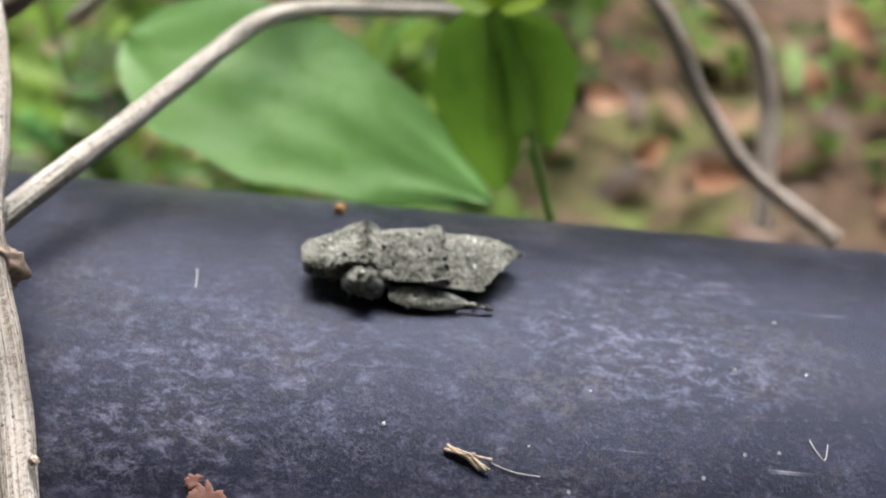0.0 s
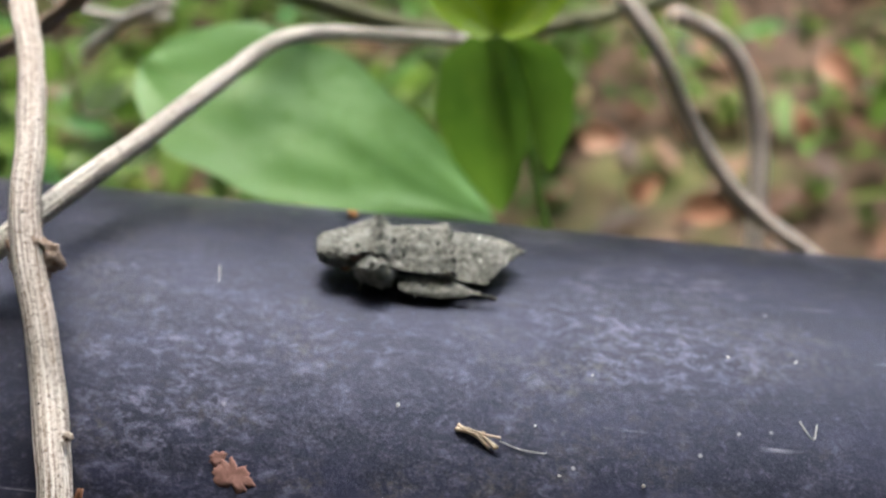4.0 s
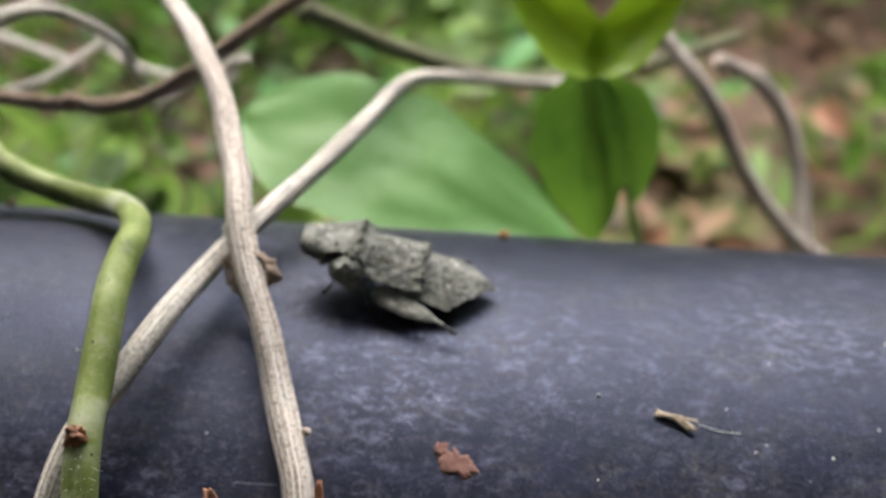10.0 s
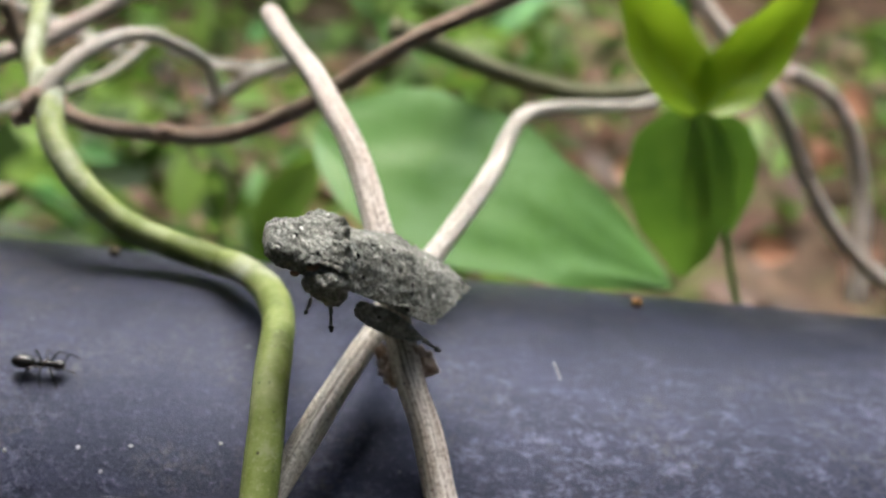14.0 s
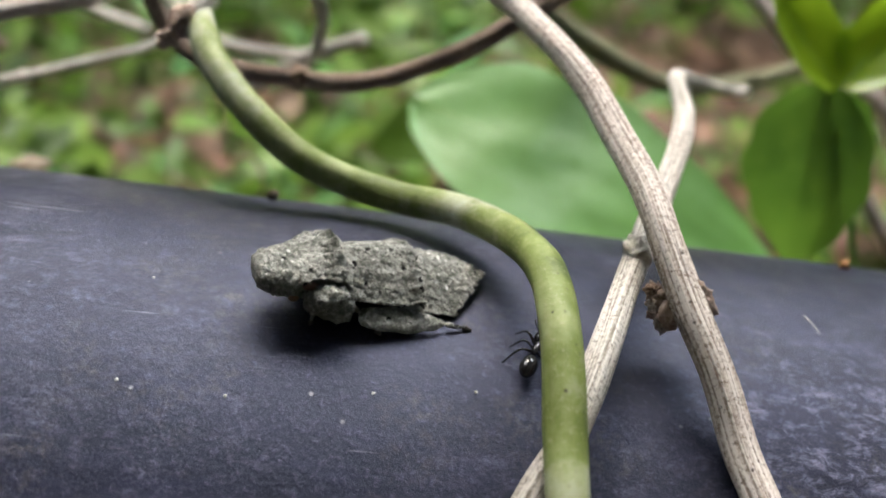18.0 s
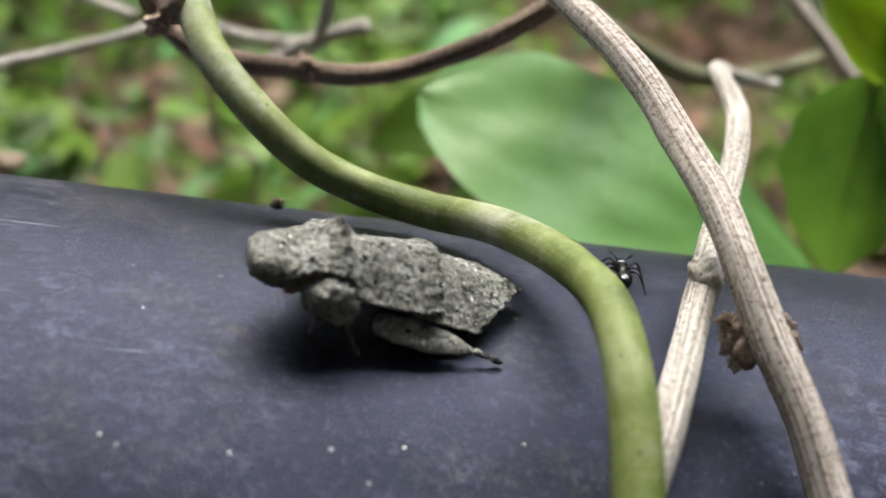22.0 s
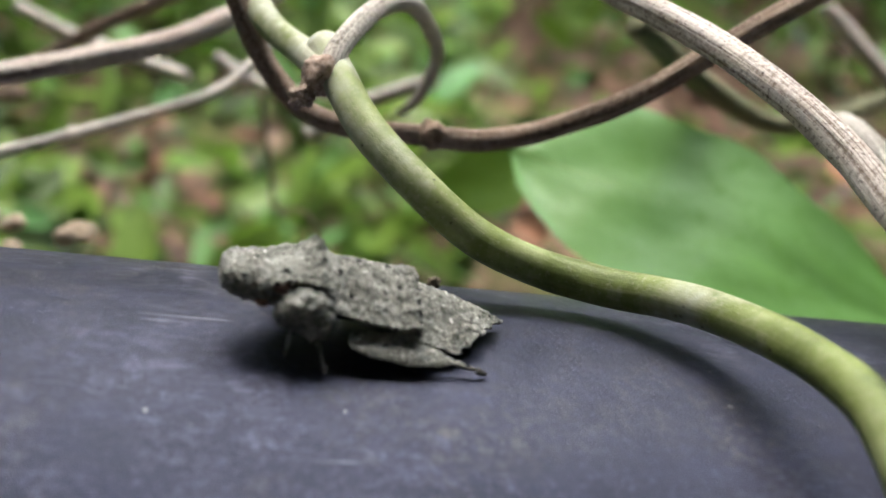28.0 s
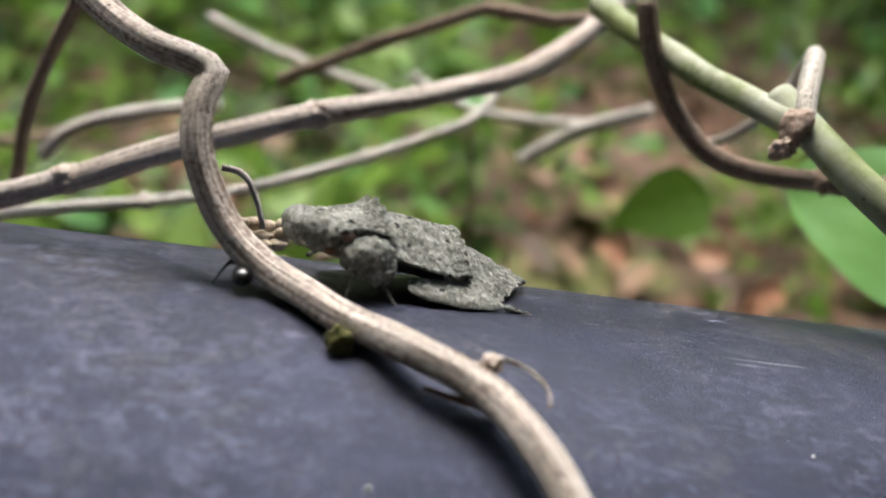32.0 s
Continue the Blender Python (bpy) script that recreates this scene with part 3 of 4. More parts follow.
brown_vine = base("brown_vine", Matrix(), "reddish brown vine looping behind the pipe", "vine")
vine("stem", [(-60.9, 30.5, 43), (-59.8, 29.8, 39.9), (-58.2, 28.9, 37), (-56.4, 27.9, 34.9), (-54, 26.6, 33.2), (-50.2, 26.4, 32.5), (-45.7, 26.2, 32.6), (-41.1, 25.7, 32.9), (-36.5, 25.4, 34.4), (-31.1, 23.7, 38), (-25.8, 23.8, 42.2), (-20.5, 25, 45.7), (-14.7, 28.7, 47.7), (-9.6, 30.5, 50), (-4.4, 32.2, 52.2)], 0.82, BROWN, "", brown_vine, 0.04, 8.0)
knot("leaf_scar", (-45.0, 25.4, 33.0), (0.95, 0.9, 0.95), BROWN, brown_vine, 21, "", 0.6)

old_vine = base("old_vine", Matrix(), "striped tan old vine lying over the pipe", "vine")
vine("stem", [(-98.8, 15.7, 41.2), (-97.1, 13.9, 40.5), (-95.3, 12.2, 39.8), (-93.2, 10.4, 39.4), (-91.4, 9.7, 39.2), (-90.2, 9.2, 38.7), (-90.6, 8.2, 37.6), (-90.5, 6.9, 35.7), (-89.5, 5.8, 33.5), (-88, 4.6, 31.8), (-86.1, 3.1, 30.9), (-84.2, 1.2, 30.8), (-82.5, -0.7, 30.8), (-81, -1.9, 30.9), (-79.3, -3.9, 31.3), (-77.4, -5.1, 31.1), (-75.5, -6.9, 30.7), (-73.7, -10.1, 29.8), (-71.6, -14.6, 27.4), (-69.9, -19, 24.5), (-68.3, -23.2, 20.5), (-66.4, -27.3, 14.6), (-64.5, -30.6, 6.6), (-62.6, -30.7, -2.4)], 0.82, OLD, "", old_vine, 0.085, 9.0)
vine("tendril", [(-76.2, -4.5, 31.6), (-75.1, -4.3, 31.6), (-74.1, -4.9, 31.5), (-73.5, -5.9, 31.3), (-73.6, -7, 31.1)], 0.15, OLD, "", old_vine, 0.0, 1.5, 0.5)
vine("tendril", [(-75.3, -5.9, 29.9), (-76.6, -5.6, 30), (-77.8, -5.2, 30), (-78.8, -4.9, 30.1)], 0.26, DRYLEAF, "reddish dry tendril", old_vine, 0.0, 2.5, 0.4)
vine("tendril", [(-89.5, 15.3, 31.3), (-88.5, 15.3, 31.2), (-87.7, 15.1, 30.6), (-87.1, 14.6, 29.5), (-86.6, 14.0, 28.2)], 0.22, ASH, "", old_vine, 0.0, 3.5, 0.8)
knot("fork_scar", (-76.0, -4.8, 31.7), (0.5, 0.45, 0.45), OLD, old_vine, 11)

thick_vine = base("thick_vine", Matrix(), "thick weathered brown vine hanging behind the pipe", "vine")
vine("stem", [(-115, 27.5, 17.9), (-108, 28.4, 20.6), (-101, 29.2, 23.2), (-95.1, 30.3, 25.8), (-89.2, 31.8, 27.9), (-83.4, 33.8, 29.6), (-77.6, 36.4, 30.6), (-71.6, 39.7, 31.7), (-65.6, 43.7, 33), (-60.1, 49.2, 35.3), (-56.5, 53.6, 37.3), (-53, 57.9, 39.4)], 0.98, OLD, "", thick_vine, 0.06, 10.0)
oline = [(-115, 27.5, 17.9), (-108, 28.4, 20.6), (-101, 29.2, 23.2), (-95.1, 30.3, 25.8), (-89.2, 31.8, 27.9), (-83.4, 33.8, 29.6), (-77.6, 36.4, 30.6), (-71.6, 39.7, 31.7), (-65.6, 43.7, 33), (-60.1, 49.2, 35.3), (-56.5, 53.6, 37.3), (-53, 57.9, 39.4)]
for k in (2, 5):
    knot("node", oline[k], (1.15, 1.1, 1.1), OLD, thick_vine, 30 + k, "", 0.4)
bare_twig = base("bare_twig", Matrix(), "thin bare grey-white twig behind the pipe", "twig")
vine("stem", [(-120.2, 31.4, 15.2), (-111.8, 35.4, 15.6), (-103.5, 39.5, 16.1), (-96.8, 42.9, 16.2), (-90, 46, 16.8), (-83.4, 49.7, 18), (-76.9, 54.1, 19.3), (-70.3, 59.6, 20.5), (-63.9, 66.6, 21.8), (-59.3, 77, 24.8)], 0.58, PALE, "", bare_twig, 0.03, 11.0)
wline = [(-120.2, 31.4, 15.2), (-111.8, 35.4, 15.6), (-103.5, 39.5, 16.1), (-96.8, 42.9, 16.2), (-90, 46, 16.8), (-83.4, 49.7, 18), (-76.9, 54.1, 19.3), (-70.3, 59.6, 20.5), (-63.9, 66.6, 21.8), (-59.3, 77, 24.8)]
for k in (3, 6):
    knot("bud_node", wline[k], (0.75, 0.7, 0.7), PALE, bare_twig, 40 + k, "", 0.4)
back_vine = base("back_vine", Matrix(), "brown vine bending back into the leaves", "vine")
vine("stem", [(-54.1, 55.4, 36.7), (-56.4, 57.5, 36.3), (-59.3, 61.7, 34.6), (-63.8, 63.9, 34.2), (-65.9, 66, 33.7), (-70.1, 68.3, 30.8), (-76.9, 70.7, 26.6), (-86.4, 75.3, 19.6)], 0.8, BROWN, "", back_vine, 0.04, 12.0)
bline = [(-54.1, 55.4, 36.7), (-56.4, 57.5, 36.3), (-59.3, 61.7, 34.6), (-63.8, 63.9, 34.2), (-65.9, 66, 33.7), (-70.1, 68.3, 30.8), (-76.9, 70.7, 26.6), (-86.4, 75.3, 19.6)]
knot("node", bline[3], (1.0, 0.95, 0.95), BROWN, back_vine, 51, "", 0.4)
tagged(vine("thin_stalk", [(-102.5, 41.9, 36.2), (-103.3, 42, 33.4), (-105.9, 42.2, 26.8), (-107.3, 42.3, 21.5), (-107.7, 42.4, 17.2), (-109.3, 42.5, 13.1), (-111.2, 42.7, 5.9)], 0.6, BROWN, "thin dark brown stalk behind the vines", None, 0.03, 13.0), "", "twig")
tagged(vine("far_twig", [(-129.1, 112.4, -8.2), (-120.2, 109.9, -5.1), (-107.3, 106.3, 1.8), (-94.9, 102.7, 6.6)], 1.0, BROWN, "dim brown twig among the leaves behind", None, 0.03, 14.0), "", "twig")
tagged(vine("far_twig", [(-97.8, 110.9, 17), (-88.9, 106.4, 15.1), (-77.8, 99.9, 14.3), (-71.3, 95.6, 14)], 0.9, PALE, "faint grey twig among the leaves behind", None, 0.03, 15.0), "", "twig")
tagged(vine("dim_twig", [(-54, 81.9, 11.7), (-49.5, 81.8, 15.3), (-46.1, 80.7, 18.2), (-38.6, 79.5, 22)], 1.0, PALE, "weathered forked twig in the shade behind", None, 0.04, 16.0), "", "twig")
tagged(vine("dim_twig", [(-67.8, 99.9, 16.2), (-62.9, 97.9, 14), (-57.3, 95.9, 13.3), (-51.3, 93.8, 13.8), (-43.4, 91.7, 15.1)], 0.8, PALE, "weathered twig in the shade behind", None, 0.04, 26.0), "", "twig")
tagged(vine("dark_stem", [(-60.7, 86.9, 15.4), (-58.5, 86.6, 5.4), (-57.2, 85.7, -0.5), (-53.6, 86.7, -0.9), (-51.2, 86, -4.1), (-52.1, 84, -9.3)], 0.35, BROWN, "dark shaded plant stem behind the pipe", None, 0.03, 17.0), "", "stem")
tagged(vine("far_twig", [(-109.9, 61.8, 11.5), (-106.5, 61.6, 15.3), (-98.8, 63.2, 17.9), (-92.6, 66.9, 18.2)], 0.8, PALE, "weathered grey-white twig behind the thick vine", None, 0.03, 25.0), "", "twig")
tagged(vine("grey_branch", [(-24.5, 47.3, 38.4), (-12.5, 57.2, 31), (0.3, 68.4, 24.8), (13.6, 81.3, 21.8), (26.9, 94.5, 21), (44.1, 109.5, 22.3)], 1.3, MOSSY, "grey-green mossy branch behind the pipe", None, 0.04, 18.0), "", "branch")


# ---- leaves behind the pipe ----
def leaf(name, base_at, tip_at, face, width, material, label, bend=0.1, fold=0.12, droop=0.0, blunt=0.6, parent=None):
    """A leaf from base to tip; face is where its upper side looks; width and the rest in parts of its length."""
    a, b = mm(*base_at), mm(*tip_at)
    ax = b - a
    ln = ax.length
    ax.normalize()
    nz = Vector(face)
    nz = (nz - ax * nz.dot(ax)).normalized()
    sd = nz.cross(ax)

    def fn(u, v):
        s = v * 2 - 1
        w = width * ln * 0.5 * (math.sin(math.pi * min(1, u ** blunt)) ** 0.8 + 0.004)
        w *= 1 + 0.04 * math.sin(u * 23 + s * 3)
        z = ln * (bend * math.sin(math.pi * u) - droop * u * u) + s * s * w * fold + 0.009 * ln * noise.noise(Vector((u * 5, s * 2.5, ln * 90)))
        return a + ax * (ln * u) + sd * (s * w) + nz * z

    ob = sheet(name, fn, 28, 14, 0.0, material, parent, label if parent else "")
    if not parent:
        tagged(ob, label, "leaf")

    def rib(u):
        return Vector(fn(u, 0.5)) - nz * 0.0001

    line = [rib(k / 24) for k in range(25)]
    part("midrib", tube(line, lambda u: 0.00014 * (1.1 - u), 6), RIB, ob)
    return ob


leaf("broad_leaf", (-33.6, 51.3, 23.7), (11.7, 40.6, 11.7), (-0.1, -0.54, 0.84), 0.45, LEAF, "broad glossy green leaf hanging behind the pipe", 0.05, 0.06, blunt=0.7)
upright_plant = base("climbing_shoot", Matrix(), "upright green shoot with hanging and young leaves", "plant")
vine("stem", [(5.6, 48.7, 49.1), (7.9, 45.4, 42.1), (9.9, 42.1, 35.4), (13, 39.3, 27.6), (16.8, 36.4, 16), (21.7, 34.8, 3.7)], 0.42, RIB, "", upright_plant, 0.02, 19.0)
leaf("hanging_leaf", (9.4, 41.2, 35.2), (11.9, 40.4, 13.2), (-0.7, -0.8, 0.3), 0.62, LEAFDARK, "dark green hanging leaf", 0.06, 0.2, blunt=0.75, parent=upright_plant)
leaf("folded_leaf", (11.0, 42.4, 33.8), (17.5, 43.0, 17.9), (0.7, -0.7, 0.2), 0.6, LEAFDARK, "dark green folded leaf", 0.05, 0.3, blunt=0.8, parent=upright_plant)
leaf("young_leaf", (9.9, 39.8, 34.8), (-2.6, 41.0, 52.6), (0.4, -0.8, 0.5), 0.4, LEAFYOUNG, "bright yellow-green young leaf", -0.12, 0.35, parent=upright_plant)
leaf("young_leaf", (9.9, 39.8, 34.8), (19.5, 42.0, 50.5), (-0.4, -0.8, 0.5), 0.4, LEAFYOUNG, "bright yellow-green young leaf", -0.12, 0.35, parent=upright_plant)
leaf("shade_leaf", (-22.2, 90.6, 7.7), (-35.7, 90.3, 1.1), (0, -0.7, 0.7), 0.75, LEAFDARK, "deep green leaf in the shade behind", 0.05)
leaf("far_leaf", (-58, 120, 40), (-76, 112, 22), (0, -0.6, 0.8), 0.6, LEAF, "bright green leaf blurred in the distance", 0.05)
leaf("far_leaf", (-20, 118, 44), (-38, 110, 36), (0, -0.6, 0.8), 0.6, LEAF, "bright green leaf blurred in the distance", 0.05)
leaf("far_leaf", (-118, 96, 34), (-140, 88, 20), (0, -0.6, 0.8), 0.6, LEAF, "bright green leaf blurred in the distance", 0.05)

FALL = leaf_skin("fallen_skin", (0.3, 0.13, 0.07), (0.5, 0.26, 0.16), (0.62, 0.4, 0.28), 0.2)
CREAM = leaf_skin("cream_skin", (0.45, 0.4, 0.16), (0.6, 0.52, 0.28), (0.7, 0.62, 0.4), 0.2)
for k, (c, ln, mat) in enumerate([((42.7, 210, -52), 13, FALL), ((55.4, 200, -61.9), 14, FALL), ((103.7, 230, -49.5), 18, FALL), ((5, 190, -45.8), 11, FALL), ((9.4, 120, -20.5), 9, FALL), ((42.5, 300, -75.6), 12, CREAM), ((114.4, 240, -36.6), 20, FALL), ((58, 130, -30.7), 10, FALL)]):
    a = 0.9 * k
    d = Vector((math.cos(a), 0.3 * math.sin(a), 0.5 * math.sin(a))) * ln * 0.5
    leaf("fallen_leaf", (c[0] - d.x, c[1] - d.y, c[2] - d.z), (c[0] + d.x, c[1] + d.y, c[2] + d.z), (0.1, -0.8, 0.6), 0.7, mat, "dry pinkish fallen leaf caught in the undergrowth" if mat is FALL else "cream dry fallen leaf in the undergrowth", 0.1, 0.2)

# ---- bits on the pipe ----
def flake(name, x0, d0, long, wide, turn, material, label, category, seed, thick=0.07):
    """A thin ragged scab lying on the pipe."""
    m = on_pipe(x0, d0)
    inv = m.inverted()
    bm = bmesh.new()
    rings = []
    for f, lift in ((0.0, 1.0), (0.5, 1.0), (0.9, 0.9), (1.0, -0.6)):
        ring = []
        for k in range(44):
            a = 2 * math.pi * k / 44
            q = 1 + 0.55 * noise.noise(Vector((math.cos(a) * 1.6 + seed, math.sin(a) * 1.6, 0.5))) + 0.35 * noise.noise(Vector((math.cos(a) * 4.5, math.sin(a) * 4.5 + seed, 2.0)))
            u, v = math.cos(a) * long * q * f, math.sin(a) * wide * q * f
            c, sn = math.cos(radians(turn)), math.sin(radians(turn))
            ring.append(bm.verts.new(inv @ polar(x0 + u * c - v * sn, d0 + (u * sn + v * c) / 30.0 * 57.3, 30.0 + thick * lift)))
        rings.append(ring)
    for p, q in zip(rings, rings[1:]):
        for k in range(44):
            bm.faces.new((p[k], p[(k + 1) % 44], q[(k + 1) % 44], q[k]))
    bmesh.ops.remove_doubles(bm, verts=bm.verts, dist=1e-7)
    bmesh.ops.recalc_face_normals(bm, faces=bm.faces)
    ob = part(name, bm, material)
    ob.matrix_world = m
    return tagged(ob, label, category)


flake("rust_patch", -3.9, 35.4, 1.55, 0.85, 32, RUST, "reddish brown rust patch where paint has flaked", "rust", 2.3)
flake("rust_patch", -5.1, 33.6, 0.55, 0.5, 0, RUST, "small reddish rust spot on the pipe", "rust", 5.1)


def chip(name, x, d, turn, size, material, label, category, seed=0.0):
    bm = bmesh.new()
    blob(bm, (0, 0, size[2] * 0.0008), [s * 0.001 for s in size], 0.6, seed, freq=2.0, sub=3)
    ob = part(name, bm, material)
    ob.matrix_world = on_pipe(x, d, turn)
    return tagged(ob, label, category)


straw = base("straw_bit", on_pipe(11.0, 27.6, -17), "frayed bit of brown dry straw stuck on the pipe", "straw")
rf = random.Random(3)
for k in range(9):
    a, e = rf.uniform(-1.6, -0.5), rf.uniform(0.5, 1.7)
    line = [Vector((a, rf.uniform(-0.3, 0.3), 0.1)), Vector(((a + e) / 2, rf.uniform(-0.2, 0.2), rf.uniform(0.12, 0.35))), Vector((e, rf.uniform(-0.45, 0.45), rf.uniform(0.05, 0.3)))]
    part("strand", tube(spline([p * 0.001 for p in line], 0.0002), 0.00007 + 0.00007 * rf.random(), 7, 0.0, k, 0.5), STRAW, straw)
chip("crumb", -0.6, -17.5, 10, (0.42, 0.32, 0.4), CRUMB, "small orange crumb on top of the pipe", "crumb", 2.0)
chip("moss_ball", -82.6, 4.0, 0, (0.6, 0.6, 0.7), plain("moss", [(0.3, (0.02, 0.022, 0.006)), (0.7, (0.13, 0.13, 0.03))], 2500, 0.9, 0.0003), "tiny dark green moss ball on the pipe", "moss", 3.0)
chip("bud", -45.5, -20, 0, (0.4, 0.4, 0.42), plain("bud_skin", [(0.3, (0.06, 0.05, 0.03)), (0.7, (0.14, 0.12, 0.07))], 2000, 0.8, 0.0002), "small round brown bud on the pipe's far edge", "bud", 4.0)
for k, (x, d, s) in enumerate([(27.8, 12.3, 0.16), (32.4, 12.1, 0.13), (5.8, 24.6, 0.2), (21.8, 31.7, 0.19), (-31.7, 22.6, 0.17), (-37.6, 24.0, 0.15), (-51.6, 25.3, 0.16), (-45.7, 26.0, 0.17), (18.5, 17.5, 0.12), (-51.1, 10.6, 0.13), (-81.3, 19.5, 0.18), (14.8, 25.5, 0.12), (5.6, 36.5, 0.12), (16.5, 31.5, 0.12), (-60, 12, 0.12)]):
    chip("grit_grain", x, d, k * 40, (s * 0.6, s * 0.5, s * 0.4), GRIT, "pale grain of grit on the pipe", "grit", k * 1.7)
for pts in ([(32.0, 21.2), (32.4, 22.8), (32.8, 23.6), (33.1, 21.5)], [(-8.7, 3.8), (-8.4, 6.0), (-8.3, 7.4)], [(12.6, 28.0), (14.0, 28.8), (15.6, 29.0)]):
    line = [polar(x, d, 30.07) for x, d in pts]
    tagged(part("fibre", tube(spline(line, 0.0003), 0.00003, 5), GRIT), "fine whitish fibre lying on the pipe", "fibre")

dry = base("dry_leaflet", Matrix(), "curled rust-brown dry leaflet on the pipe", "dry leaf")
sheet("blade", lambda u, v: polar(-20.4 + 0.5 * math.sin(u * 5) + (v - 0.5) * 0.9 * math.sin(math.pi * min(1, u + 0.1)), 41 + u * 5.5, 30.4 + 0.8 * (v - 0.5) ** 2 * 4 + 0.3 * math.sin(u * 6)), 14, 6, 0.0001, DRYLEAF, dry)
part("stalk", tube(spline([polar(-20.0, 46.8, 30.5), polar(-19.2, 49, 30.3), polar(-18.3, 52, 30.3)], 0.0004), 0.00012, 6), DRYLEAF, dry)
sheet_b = base("dry_leaflet", Matrix(), "narrow brown dry leaflet beside the dead vine", "dry leaf")
sheet("blade", lambda u, v: polar(-13.1 + (v - 0.5) * 0.8 * math.sin(math.pi * (0.05 + 0.9 * u)), 39 + u * 9, 30.3 + 1.6 * (v - 0.5) ** 2 + 0.2 * u), 14, 6, 0.0001, DRYLEAF, sheet_b)

# tan seed heads behind the pipe
seeds = base("seed_cluster", Matrix(), "cluster of tan dry seed husks by the vine", "seeds")
rs = random.Random(5)
for k in range(14):
    c = mm(-86.7 + rs.uniform(-1.3, 1.4), 14.1 + rs.uniform(-0.5, 1.2), 27.5 + rs.uniform(-0.5, 0.8))
    lump("husk", c, [0.00055, 0.00042, 0.0004], STRAW, seeds, 0.4, k)
tuft = base("dry_tuft", Matrix(), "tan tuft of dry plant fluff behind the pipe", "dry plant")
for k in range(16):
    c = mm(-82.2 + rs.uniform(-6, 6), 58 + rs.uniform(-3, 3), 6.6 + rs.uniform(-2, 1.2))
    lump("floret", c, [0.0011, 0.0009, 0.0008], STRAW, tuft, 0.5, k)


# ---- the insect ----
def rind(q, amount=1.0):
    """The crusty relief of the skin, in millimetres, at a place given in millimetres."""
    soft = 0.05 * noise.noise(q * 0.9) + 0.03 * noise.noise(q * 2.2)
    crust = 0.03 * abs(noise.noise(q * 4.3)) + 0.03 * noise.noise(q * 9.5) + 0.03 * noise.noise(q * 17.0)
    hole = noise.noise(q * 4.6 + Vector((7, 3, 1)))
    return amount * (soft + crust - (0.16 * (hole - 0.44) / 0.2 if hole > 0.44 else 0.0))


def loft(name, sections, material, parent, rough=0.05, freq=1.3, power=2.3, seed=0.0, label="", around=72, pits=0.0):
    """A closed body through sections: x, half width, middle z, half height, in millimetres."""
    bm = bmesh.new()
    rings = []
    xs = [s[0] for s in sections]
    m = int((xs[-1] - xs[0]) / 0.06)
    for i in range(m + 1):
        x = xs[0] + (xs[-1] - xs[0]) * i / m
        w, zc, h = (float(np.interp(x, xs, [s[k] for s in sections])) for k in (1, 2, 3))
        ring = []
        for k in range(around):
            a = 2 * math.pi * k / around
            c, s = math.cos(a), math.sin(a)
            y = w * math.copysign(abs(c) ** (2 / power), c)
            z = h * math.copysign(abs(s) ** (2 / power), s)
            q = Vector((x, y, zc + z))
            d = rough * (noise.noise(q * freq + Vector((seed, 0, 0))) + 0.6 * noise.noise(q * freq * 2.7 + Vector((0, seed, 0))) + 0.4 * noise.noise(q * freq * 6.0)) + (rind(q, pits) if pits else 0.0)
            out = Vector((0, c, s)).normalized()
            ring.append(bm.verts.new((q + out * d) * 0.001))
        rings.append(ring)
    for p, q in zip(rings, rings[1:]):
        for k in range(around):
            j = (k + 1) % around
            bm.faces.new((p[k], p[j], q[j], q[k]))
    bm.faces.new(rings[0][::-1])
    bm.faces.new(rings[-1])
    bmesh.ops.recalc_face_normals(bm, faces=bm.faces)
    return part(name, bm, material, parent, label)


insect = base("bark_bug", mpose(6, 0, 30), "grey bark-like planthopper with a blunt snout and folded wings", "insect")


def shell(name, fn, nu, nv, thick, amount, label="", material=None):
    """A plate with crusty relief: fn gives a place in millimetres for u along the body and s across it, -1 to 1."""
    def at(u, v):
        q = Vector(fn(u, v))
        e = 0.01
        du = Vector(fn(min(u + e, 1), v)) - Vector(fn(max(u - e, 0), v))
        dv = Vector(fn(u, min(v + e, 1))) - Vector(fn(u, max(v - e, 0)))
        nn = du.cross(dv)
        nn = nn.normalized() if nn.length > 1e-9 else Vector((0, 0, 1))
        if nn.z < 0:
            nn = -nn
        return (q + nn * rind(q, amount)) * 0.001

    return sheet(name, at, nu, nv, thick * 0.001, material or SKIN, insect, label)


def head_form():
    loft("snout", [(-7.62, 0.7, 1.55, 0.4), (-7.5, 1.15, 1.53, 0.66), (-7.15, 1.5, 1.5, 0.86), (-6.5, 1.78, 1.48, 0.97), (-5.8, 1.94, 1.5, 1.04), (-5.0, 2.0, 1.52, 1.12), (-4.3, 1.95, 1.52, 1.1), (-3.6, 1.7, 1.5, 1.0)], SKIN, insect, 0.13, 2.9, 2.3, seed=1.0, pits=1.1)


